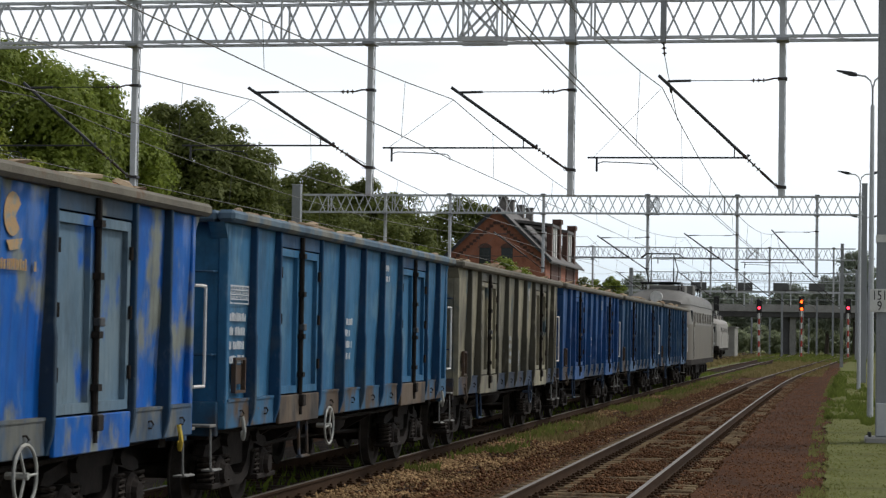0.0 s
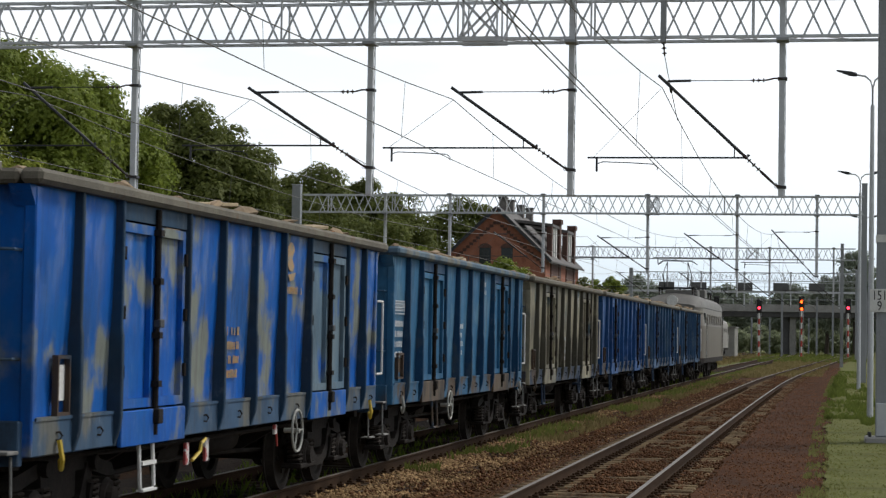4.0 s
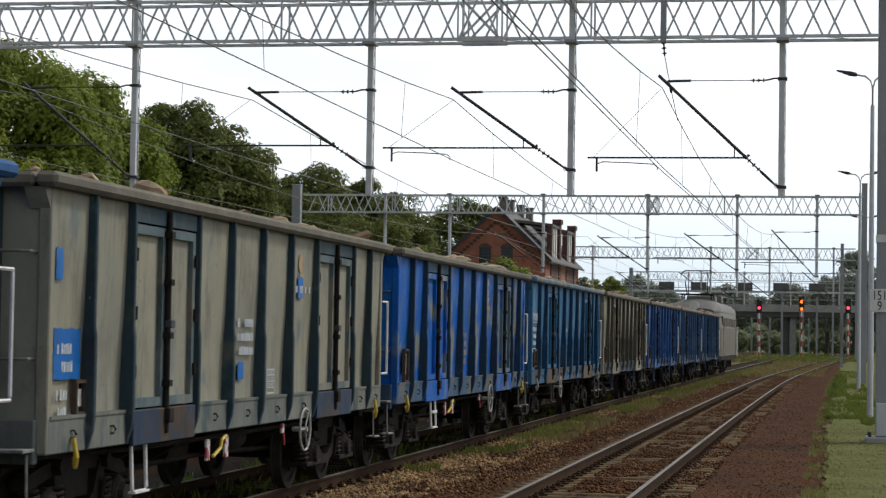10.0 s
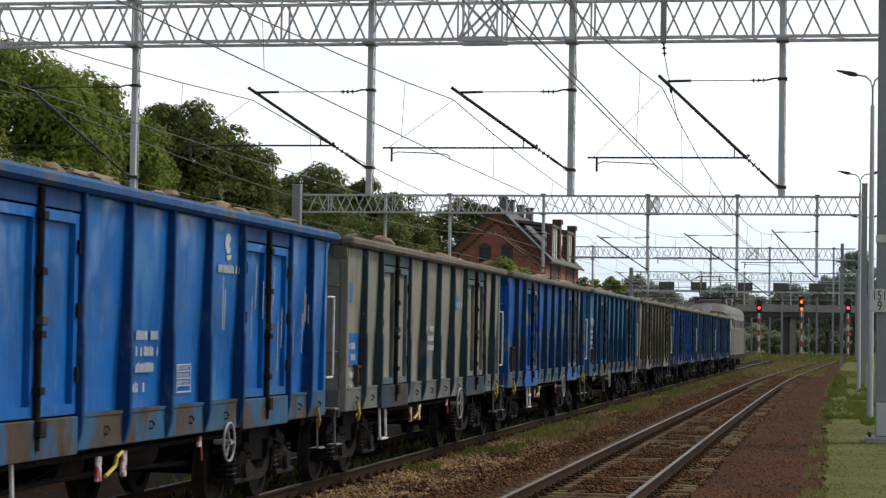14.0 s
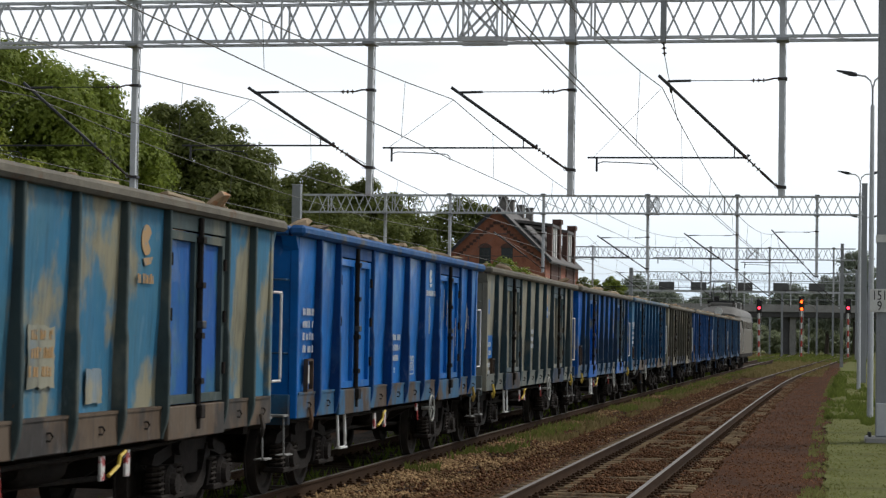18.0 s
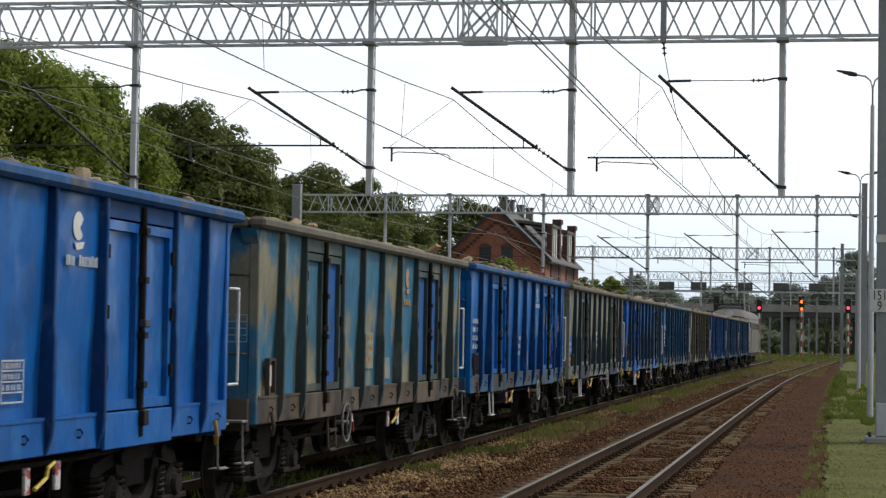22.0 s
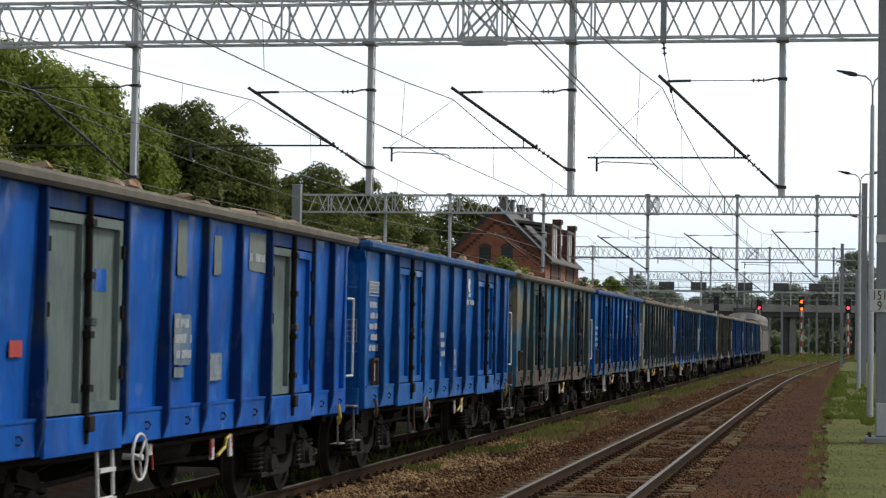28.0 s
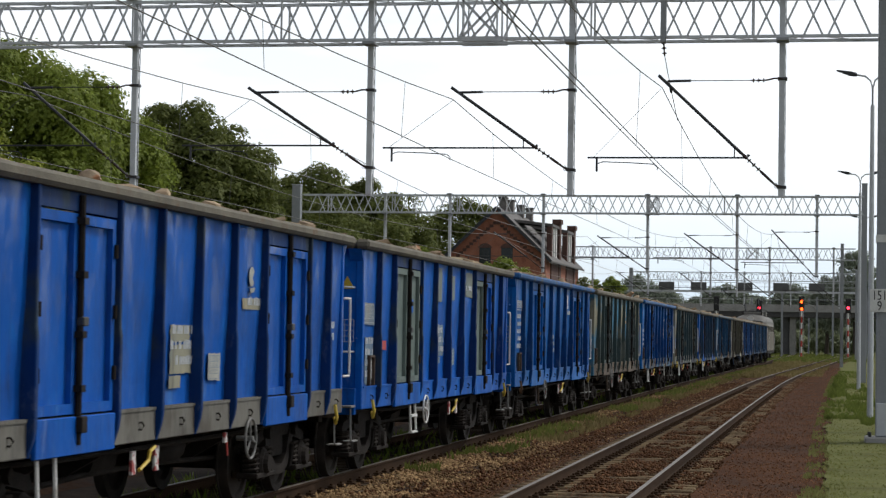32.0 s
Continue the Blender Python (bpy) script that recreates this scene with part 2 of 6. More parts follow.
MASTGREY = plain("mast_paint", (0.25, 0.265, 0.285), (0.31, 0.325, 0.345), 1.5, 0.6, 0.1, bump=0.1, stain=(0.17, 0.175, 0.18), stain_scale=0.7, stretch=(1, 1, 0.25))
DARKSTEEL = plain("dark_steel", (0.035, 0.037, 0.042), (0.06, 0.062, 0.068), 5.0, 0.6, 0.3, bump=0.1)
WIRE = plain("wire_copper", (0.10, 0.10, 0.095), (0.16, 0.155, 0.145), 4.0, 0.5, 0.5, bump=0)
CERAMIC = plain("insulator_brown", (0.03, 0.018, 0.015), (0.05, 0.03, 0.024), 9.0, 0.25, bump=0)
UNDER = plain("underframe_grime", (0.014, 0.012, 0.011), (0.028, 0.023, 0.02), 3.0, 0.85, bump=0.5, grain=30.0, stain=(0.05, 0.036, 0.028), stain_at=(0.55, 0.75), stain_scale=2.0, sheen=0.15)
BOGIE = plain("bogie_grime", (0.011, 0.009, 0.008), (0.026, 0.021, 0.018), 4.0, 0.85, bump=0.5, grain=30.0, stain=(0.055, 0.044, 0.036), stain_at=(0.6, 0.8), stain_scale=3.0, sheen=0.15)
WHITE = plain("white_paint", (0.62, 0.62, 0.60), (0.75, 0.75, 0.73), 5.0, 0.55, bump=0.1, stain=(0.38, 0.35, 0.31), stain_scale=4.0)
YELLOW = plain("yellow_paint", (0.55, 0.38, 0.03), (0.65, 0.48, 0.06), 5.0, 0.6, bump=0.1, stain=(0.25, 0.17, 0.06), stain_scale=5.0)
DUSTY = plain("dusty_rim", (0.105, 0.095, 0.075), (0.17, 0.155, 0.12), 2.0, 0.9, bump=0.4, stain=(0.12, 0.075, 0.045), stain_scale=3.0)
RUBBLE = plain("rubble_load", (0.26, 0.19, 0.12), (0.38, 0.29, 0.19), 4.0, 0.95, bump=0.6, grain=25.0, stain=(0.34, 0.15, 0.07), stain_at=(0.58, 0.66), stain_scale=2.0, vary=0.3)
LETTER = plain("worn_white_letters", (0.42, 0.46, 0.50), (0.58, 0.60, 0.62), 9.0, 0.7, bump=0.1, grain=40.0, stain=(0.16, 0.24, 0.34), stain_at=(0.56, 0.66), stain_scale=9.0)
BOARDWOOD = plain("raw_timber", (0.34, 0.26, 0.16), (0.46, 0.37, 0.24), 5.0, 0.85, bump=0.3, grain=30.0, stretch=(1, 0.15, 1), stain=(0.26, 0.13, 0.06), stain_at=(0.56, 0.66), vary=0.25)
STRIPGREY = plain("faded_plate", (0.30, 0.31, 0.29), (0.42, 0.42, 0.38), 6.0, 0.7, bump=0.1, stain=(0.2, 0.2, 0.2), stain_scale=8.0)
REDPLATE = plain("red_paint", (0.40, 0.04, 0.03), (0.5, 0.06, 0.05), 5.0, 0.6, bump=0.1)
BLACK = plain("black_rubber", (0.012, 0.012, 0.013), (0.025, 0.024, 0.024), 5.0, 0.7, bump=0.2)

# ---- ground ----
def strip(xl, xr, z, y0, y1, step, follow=True, rough=0.0, wavy=0.0, shift=None):
    """A ground band between two offsets; follows the bend of the tracks."""
    g = Geo()
    ys = np.arange(y0, y1 + 0.01, step)
    rows = []
    for y in ys:
        b = bend(y) if follow else 0.0
        n = 6
        xa = min(xl + (shift(y) if shift else 0.0), xr - 0.1)
        rows.append([(xa + (xr - xa) * (i / n) ** 2 + b + (wavy * (noise.noise(Vector((y * 0.22, xl, 3))) + 0.5 * noise.noise(Vector((y * 0.9, xl, 7)))) if i == 0 else 0.0), y, z + rough * noise.noise(Vector((xl + i * 0.7, y * 0.6, z * 9)))) for i in range(n + 1)])
    return g.loft(rows, False, closed=False)


gnd = Geo()
gnd.add([(-2500, -500, GROUND), (2500, -500, GROUND), (2500, 4500, GROUND), (-2500, 4500, GROUND)], [(0, 1, 2, 3)])
tagged(part("ground", gnd, TURF), "wide green and brown turf ground beside the railway", "ground", kind="structure")


# oil-stained ballast, coloured darker still for the shade under the train
BALLAST_OIL_SHADE = plain("oily_shaded_ballast", (0.030, 0.020, 0.014), (0.060, 0.040, 0.027), 3.0, 0.95, bump=0.9, dist=0.05, grain=22.0, stain=(0.018, 0.014, 0.011), stain_at=(0.45, 0.62), stain_scale=0.6, sheen=0.06)


def ballast(name, centre, y1, label):
    prof = [(-2.25, GROUND - 0.05), (-1.75, -0.24), (-1.35, -0.20), (1.35, -0.20), (1.75, -0.24), (2.25, GROUND - 0.05)]
    g, rows = Geo(), []
    y = -40.0
    while y <= y1:
        rows.append([(centre + u + bend(y) * (1.0 if centre > -10 else 0.1) + (swing(y) if centre == T1 else 0.0) + 0.05 * noise.noise(Vector((u * 3, y * 0.8, centre))), y, z + 0.025 * noise.noise(Vector((u * 2, y * 1.3, 4)))) for u, z in prof])
        y += 1.0
    g.loft(rows, False, closed=False)
    return tagged(part(name, g, BALLAST_OIL_SHADE if centre == T2 else BALLAST), label, "ballast", kind="structure")


for nm, c in (("ballast_1", T1), ("ballast_2", T2), ("ballast_3", T3), ("ballast_4", T4)):
    ballast(nm, c, 330.0, "rust-brown crushed stone ballast bed under the rails")
tagged(part("shoulder", strip(-6.0, -4.86, -0.272, -40, 330, 1.0, rough=0.02), BALLAST), "brown ballast filling the hollow between the two tracks", "ballast", kind="structure")
# reddish gravel between the near track and the grass, and the soil between the tracks
tagged(part("path", strip(-1.8, 0.6, -0.14, -40, 330, 0.7, rough=0.006, wavy=0.14, shift=swing), GRAVEL, smooth=True), "flat strip of reddish brown gravel beside the track", "path", kind="structure")
tagged(part("verge", strip(-0.05, 30.0, -0.10, -40, 330, 0.35, rough=0.006, wavy=0.24, shift=lambda y: max(swing(y) - 1.4, 0.0)), TURF, smooth=True), "mown green grass verge with bare patches", "grass", kind="structure")

# added dark strip: paints shade on the ground seen beneath the wagons
tagged(part("soil", strip(-16.5, -8.9, GROUND + 0.03, -40, 140, 2.0), BALLAST_OIL_SHADE), "soil coloured dark as train shade between the tracks beyond the train", "soil", kind="structure")

RAIL_PROFILE = [(-0.068, -0.172), (0.068, -0.172), (0.068, -0.160), (0.012, -0.140), (0.010, -0.045), (0.034, -0.032), (0.034, -0.004), (0.026, -0.0005), (-0.026, -0.0005), (-0.034, -0.004), (-0.034, -0.032), (-0.010, -0.045), (-0.012, -0.140), (-0.068, -0.160)]
HEAD_PROFILE = [(-0.030, -0.010), (0.030, -0.010), (0.031, -0.001), (0.024, 0.003), (-0.024, 0.003), (-0.031, -0.001)]


def sweep(profile, x, ys, k=1.0, sw=0.0):
    g = Geo()
    g.loft([[(x + k * bend(y) + sw * swing(y) + u, y, z) for u, z in profile] for y in ys], True)
    return g


def sleeper_mesh(material):
    g = Geo()
    g.box(-1.3, 1.3, -0.13, 0.13, -0.34, -0.175, 0.02)
    return g.mesh("sleeper", material)


def fastening_mesh():
    """A base plate with a hooked clip and a bolt on each side of the rail's foot."""
    g = Geo()
    g.box(-0.19, 0.19, -0.075, 0.075, -0.178, -0.158, 0.006)
    for sx in (-1, 1):
        g.box(min(sx * 0.06, sx * 0.145), max(sx * 0.06, sx * 0.145), -0.045, 0.045, -0.158, -0.124, 0.012)
        g.tube([(sx * 0.11, 0, -0.125), (sx * 0.11, 0, -0.098)], 0.02, 6)
    return g.mesh("rail_fastening", RAILSIDE)


# sleeper colour darkened for the train's shade as well as oil
SLEEPER_DARK = plain("oily_shaded_sleeper", (0.045, 0.032, 0.022), (0.085, 0.062, 0.042), 3.0, 0.95, bump=0.6, grain=30.0, stain=(0.03, 0.022, 0.016), stain_at=(0.42, 0.62), stain_scale=3.0, vary=0.25, sheen=0.06)
SLEEPER_ME, SLEEPER_DARK_ME, FASTENING_ME = sleeper_mesh(SLEEPER), sleeper_mesh(SLEEPER_DARK), fastening_mesh()
RAIL_YS = [-40, 0] + list(np.arange(20, 341, 4.0))


def track(centre, label, y_from, y_to, k=1.0):
    t = thing("railway_track", label, "track", pose(centre, 0, 0), "tracks")
    sw = 1.0 if centre == T1 else 0.0
    for sx in (-0.7525, 0.7525):
        r = part("rail", sweep(RAIL_PROFILE, sx, RAIL_YS, k, sw), RAILSIDE, t)
        part("rail_head", sweep(HEAD_PROFILE, sx, RAIL_YS, k, sw), RAILTOP, r, "shiny worn running surface")
    y = y_from
    while y < y_to:
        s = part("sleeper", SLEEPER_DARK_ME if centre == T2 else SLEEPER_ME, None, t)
        s.location, s.rotation_euler = (k * bend(y) + sw * swing(y), y, random.uniform(-0.012, 0.004)), (0, 0, radians(k * heading(y) + random.uniform(-0.4, 0.4)))
        if centre in (T1, T2) and y < 95:
            for sx in (-0.7525, 0.7525):
                part("rail_fastening", FASTENING_ME, None, s).location = (sx, 0, 0.010)
        y += 0.6
    return t


track(T1, "empty track with polished rails on worn grey sleepers", 18.0, 150.0)
track(T2, "track carrying the freight train, rusty rail sides", 16.0, 120.0)
track(T3, "further track partly overgrown with weeds", 130.0, 200.0, 0.1)
track(T4, "outer track mostly hidden behind the train", 130.0, 160.0, 0.1)

# ---- overhead gantries ----
def insulator(g, p, q, r=0.05, discs=4):
    p, q = Vector(p), Vector(q)
    g.tube([p, q], 0.018, 6)
    for i in range(discs):
        c = p.lerp(q, (i + 0.5) / discs)
        d = (q - p).normalized() * 0.016
        g.tube([c - d, c, c + d], [r * 0.5, r, r * 0.6], 8)


def cantilever(parent, xp, y, reach, z_low, z_high, z_arm):
    """A slanting tube from the drop post up to the messenger, its tie, and the steady arm below."""
    x_tip = xp - reach
    foot, tip = Vector((xp - 0.12, y, z_low + 0.05)), Vector((x_tip, y, z_high))
    on = [foot.lerp(tip, k) for k in (0.05, 0.13, 0.25, 0.30)]
    c = part("cantilever", Geo().tube([on[3], tip + (tip - foot) * 0.03], 0.035, 8), DARKSTEEL, parent, "slanting dark steel bracket tube", True)
    g = Geo()
    insulator(g, on[1], on[2], 0.058, 3)
    g.tube([foot, on[0], on[1]], [0.02, 0.03, 0.035], 6)
    g.tube([on[2], on[3]], [0.04, 0.035], 6)
    g.bar(foot, (xp + 0.02, y, z_low + 0.02), 0.05, 0.05)
    part("insulator", g, CERAMIC, c)
    part("pivot_ring", Geo().tube([foot + Vector((0.03 * math.cos(q), -0.01, 0.055 * math.sin(q))) for q in np.linspace(0, 6.283, 9)], 0.010, 5), GALV, c)
    g = Geo()
    g.tube([(x_tip + 0.12, y, z_high - 0.06), (x_tip + 0.62, y, z_high - 0.05)], 0.03, 6)
    g.tube([(x_tip + 0.6, y, z_high - 0.05), (xp - 0.62, y, z_high - 0.05)], 0.010, 5)
    part("tie_rod", g, DARKSTEEL, c)
    g = Geo()
    insulator(g, (xp - 0.66, y, z_high - 0.05), (xp - 0.34, y, z_high - 0.05), 0.055, 3)
    g.tube([(xp - 0.34, y, z_high - 0.05), (xp - 0.18, y, z_high - 0.01), (xp, y, z_high - 0.01)], 0.02, 6)
    part("insulator", g, CERAMIC, c)
    k = (z_arm + 0.10 - foot.z) / (tip.z - foot.z)
    xa = foot.x + (tip.x - foot.x) * k
    xl = x_tip - 1.58
    g = Geo().tube([(xa + 0.10, y, z_arm), (xl, y, z_arm)], 0.022, 6)
    g.tube([(xa + 0.14, y, z_arm + 0.02), (xa + 0.16, y, z_arm + 0.07)], 0.03, 6)
    g.tube([(xa - 0.14, y, z_arm), (xa - 0.14, y, z_arm + 0.20)], 0.014, 5)
    part("steady_tube", g, DARKSTEEL, c)
    g = Geo().tube([(xl + 0.20, y, z_arm), (xl + 0.20, y, z_arm - 0.30)], 0.024, 6)
    g.tube([(xl + 0.20, y, z_arm - 0.13), (xl + 0.34, y, z_arm - 0.09), (xl + 0.9, y, z_arm - 0.11), (xl + 1.42, y, z_arm - 0.14), (xl + 1.50, y, z_arm - 0.20), (xl + 1.50, y, z_arm - 0.27)], 0.012, 5)
    part("steady_arm", g, DARKSTEEL, c)
    part("hanger", Geo().tube([(x_tip - 0.02, y, z_high - 0.22), (xl + 0.12, y, z_arm)], 0.005, 4), WIRE, c)
    return c


def gantry(y, x_left, x_right, posts, cants, label, cross=None, node=-0.16, pitch=0.986, drop=0.0):
    """A box truss on masts; node is one lower joint of its near face, and the far face stands half a pitch off."""
    t = thing("catenary_gantry", label, "gantry", pose(0, 0, 0), "gantries over the tracks")
    z0, z1, dep = 8.415 - drop, 9.31 - drop, 0.34
    for (yy, zz) in ((y - dep, z0), (y + dep, z0), (y - dep, z1), (y + dep, z1)):
        g = Geo().box(x_left, x_right, yy - 0.035, yy + 0.035, zz - 0.032, zz + 0.032)
        part("chord", g, GALV, t)
    for side, first in ((y - dep, node), (y + dep, node + 0.43 * pitch)):
        lo = first - pitch * int((first - x_left) / pitch)
        n = int((x_right - lo) / pitch)
        bars_up = ((0.05, z0, pitch / 2 - 0.03, z1), (pitch / 2 + 0.03, z1, pitch - 0.05, z0))
        me = [Geo().bar((xa, 0, za), (xb, 0, zb), 0.042, 0.034, up=(0, 1, 0)).mesh("lacing_bar", GALV) for xa, za, xb, zb in bars_up]
        for i in range(n):
            for m_ in me:
                o = part("lacing_bar", m_, None, t)
                o.location = (lo + pitch * i, side, 0)
    g = Geo()
    n = int((x_right - x_left) / pitch)
    for i in range(n):
        xa = x_left + pitch * i
        g.bar((xa, y - dep, z0), (xa + pitch, y + dep, z0), 0.035, 0.016)
        g.bar((xa, y - dep, z1), (xa + pitch, y + dep, z1), 0.035, 0.016)
    part("flat_lacing", g, GALV, t)
    for xa in np.arange(node - 1.52, x_left + 1.0, -3.43):
        if cross and cross[0] - 0.8 < xa < cross[1] + 0.8:
            continue
        for yy in (y - dep - 0.005, y + dep + 0.005):
            part("upright", Geo().bar((xa, yy, z0), (xa, yy, z1), 0.04, 0.04, up=(0, 1, 0)), GALV, t)
    if cross:
        g = Geo()
        for yy in (y - dep - 0.02, y + dep + 0.02):
            for xa in cross:
                for d in (-0.055, 0.055):
                    g.bar((xa + d, yy, z0 - 0.05), (xa + d, yy, z1 + 0.05), 0.035, 0.04, up=(0, 1, 0))
            g.bar((cross[0], yy, z0), (cross[1], yy, z1), 0.05, 0.04, up=(0, 1, 0))
            g.bar((cross[0], yy, z1), (cross[1], yy, z0), 0.05, 0.04, up=(0, 1, 0))
            g.bar((cross[0] - 0.05, yy, z0), (cross[1] + 0.05, yy, z0), 0.10, 0.10)
        part("joint_frame", g, GALV, t, "bolted joint with crossed braces")
    for xp, zb in posts:
        o = Geo()
        o.box(xp - 0.072, xp + 0.052, y - 0.07, y + 0.062, zb, z1 + 0.12, 0.006)
        # latticed far flange
        o.box(xp + 0.056, xp + 0.072, y + 0.075, y + 0.095, zb, z1 + 0.10)
        zz = zb + 0.05
        while zz < z1:
            o.box(xp - 0.03, xp + 0.066, y + 0.058, y + 0.09, zz, zz + 0.10)
            zz += 0.30
        q = part("drop_post", o, GALV, t)
        part("clamp", Geo().box(xp - 0.13, xp + 0.13, y - 0.42, y + 0.10, z0 - 0.09, z0 - 0.034).box(xp - 0.12, xp + 0.12, y - 0.42, y + 0.10, z1 + 0.034, z1 + 0.09), MASTGREY, q)
        for zc in (args[1] for args in [(c_[0], c_[2] + 0.02) for c_ in cants] + [(c_[0], c_[3] - 0.01) for c_ in cants] if abs(args[0] - xp) < 0.01):
            part("collar", Geo().box(xp - 0.10, xp + 0.10, y - 0.10, y + 0.11, zc - 0.03, zc + 0.03, 0.008), DARKSTEEL, q)
    for args in cants:
        cantilever(t, args[0], y - 0.10, *args[1:])
    return t


G_Y = [45.3, 107.9, 170.5, 233.0, 296.0]


def mast(parent, x, y, w, d, zt, zb):
    o = Geo().box(x - w / 2, x + w / 2, y - d / 2, y + d / 2, zb, zt, 0.015)
    m = part("mast", o, MASTGREY, parent, "grey painted steel mast")
    part("cap", Geo().box(x - w / 2 - 0.02, x + w / 2 + 0.02, y - d / 2 - 0.02, y + d / 2 + 0.02, zt, zt + 0.03), GALV, m)
    return m


CANT = [(-15.42, 2.55, 5.40, 7.49, 6.12), (-10.0, 2.69, 5.62, 7.36, 6.12), (-5.55, 2.56, 5.58, 7.34, 6.07), (-1.05, 2.55, 5.22, 7.56, 5.86)]
g1 = gantry(G_Y[0], -28.0, 0.95, [(-24.0, 5.0), (-20.0, 5.0), (-15.42, 5.05), (-10.0, 5.05), (-5.55, 5.05), (-1.05, 5.02)], CANT, "galvanised lattice gantry spanning the tracks with hanging posts", cross=(-7.96, -7.10))
mast(g1, 1.18, G_Y[0], 0.48, 0.48, 10.4, -0.10)
mast(g1, -28.2, G_Y[0], 0.45, 0.45, 10.0, GROUND)
g2 = gantry(G_Y[1], -27.4, 1.6, [(-22.93, 5.3), (-19.5, 5.3), (-14.6, 5.3), (-9.23, 5.3), (-4.7, 5.25), (-0.72, 5.2)],
            [(-14.6, 2.5, 5.5, 7.3, 6.1), (-9.23, 2.5, 5.5, 7.15, 6.1), (-4.7, 2.6, 5.5, 7.3, 6.1), (-0.72, 2.2, 5.2, 7.5, 5.9)], "galvanised lattice gantry spanning the tracks further along", cross=(-9.22, -8.74), node=-0.4, drop=0.075)
mast(g2, 1.62, G_Y[1], 0.28, 0.36, 9.9, -0.06), mast(g2, -27.7, G_Y[1], 0.45, 0.45, 9.75, GROUND)
g3 = gantry(G_Y[2], -25.3, 1.9, [(-19.0, 5.4), (-14.5, 5.4), (-9.5, 5.4), (-7.4, 5.4), (-4.83, 5.4), (0.2, 5.3)],
            [(-14.5, 2.5, 5.5, 7.3, 6.1), (-9.5, 2.5, 5.5, 7.3, 6.1), (-4.83, 2.4, 5.5, 7.3, 6.1), (0.2, 2.4, 5.4, 7.4, 6.0)], "distant lattice gantry over the tracks", cross=(-6.6, -5.8))
mast(g3, 0.86, G_Y[2], 0.26, 0.36, 9.7, -0.06), mast(g3, -25.5, G_Y[2], 0.45, 0.45, 9.65, GROUND)
g4 = gantry(G_Y[3], -21.5, 2.6, [(-14.0, 5.6), (-9.3, 5.6), (-4.3, 5.6), (0.9, 5.5)], [(-9.3, 2.4, 5.7, 7.4, 6.2), (-4.3, 2.4, 5.7, 7.4, 6.2), (0.9, 2.4, 5.7, 7.4, 6.2)], "far lattice gantry over the tracks")
mast(g4, 2.8, G_Y[3], 0.4, 0.4, 9.7, -0.06), mast(g4, -21.7, G_Y[3], 0.4, 0.4, 9.7, GROUND)

# ---- overhead wires ----
def overhead(centre, z_m, sag, z_c, stagger, label):
    """Messenger, a pair of contact wires and droppers over one track; stagger is the offset at each support."""
    t = thing("overhead_line", label, "overhead wire", None, "overhead lines")
    ys = [G_Y[0] - 125.0, G_Y[0] - 62.6] + G_Y
    mess, cont, cont2 = [], [], []
    for i in range(len(ys) - 1):
        for k in range(12):
            u = k / 12.0
            y = ys[i] + (ys[i + 1] - ys[i]) * u
            x = centre + bend(y) * (1.0 if centre > -10 else 0.3) + stagger[i] * (1 - u) + stagger[i + 1] * u
            zm = z_m - 4 * sag * u * (1 - u)
            mess.append((x, y, zm))
            cont.append((x + 0.04, y, z_c))
            cont2.append((x - 0.06, y, z_c))
            if k % 2:
                part("dropper", Geo().tube([(x, y, zm), (x + (0.04 if k % 4 == 1 else -0.06), y, z_c)], 0.005, 4), WIRE, t)
    part("messenger_wire", Geo().tube(mess, 0.011, 5), WIRE, t)
    part("contact_wire", Geo().tube(cont, 0.010, 5), WIRE, t)
    if centre == T1:
        part("contact_wire", Geo().tube(cont2, 0.010, 5), WIRE, t)
    return t


overhead(T1, 7.38, 1.0, 5.65, [-0.3, -0.36, -0.40, 0.15, -0.2, 0.1, -0.2], "thin copper contact and messenger wires over the empty track")
overhead(T2, 7.14, 0.8, 5.80, [-0.5, -0.55, -0.54, 0.0, -0.3, 0.1, -0.2], "thin copper contact and messenger wires over the train")
overhead(T3, 7.14, 0.8, 5.80, [0.3, 0.25, 0.01, 0.3, 0.0, 0.1, -0.2], "thin copper overhead wires over the third track")
overhead(T4, 7.25, 0.8, 5.80, [-0.5, -0.55, -0.6, 0.2, -0.1, 0.1, -0.2], "thin copper overhead wires over the outer track")
feeder = thing("anchor_wire", "thin wire anchored below the gantry by a small insulator", "overhead wire")
part("wire", Geo().tube([(-3.55, 45.2, 8.05), (-3.57, 47.2, 7.62), (-3.60, 49.93, 7.15)], 0.009, 5), WIRE, feeder)
part("clamp", Geo().tube([(-3.575, 47.3, 7.60), (-3.578, 47.6, 7.55)], 0.03, 6), DARKSTEEL, feeder)
_g = Geo()
insulator(_g, (-3.55, 45.2, 8.05), (-3.57, 45.1, 8.36), 0.06, 3)
part("insulator", _g, CERAMIC, feeder)
_g = Geo().box(-3.62, -3.50, 44.86, 45.0, 8.3, 9.4)
part("bracket", _g, MASTGREY, feeder)


# ---- open freight wagons ----
HALF_L, SIDE_X = 6.42, 1.40      # half length of the box, plane of the side sheets
SILL_LO, SILL_HI, RIM_LO, RIM_HI = 0.97, 1.27, 3.14, 3.265
RIBS = [-5.50, -4.47, -2.47, -1.24, 0.0, 1.24, 2.47, 4.47, 5.50]
DOORS = [(-4.47, -2.47), (2.47, 4.47)]


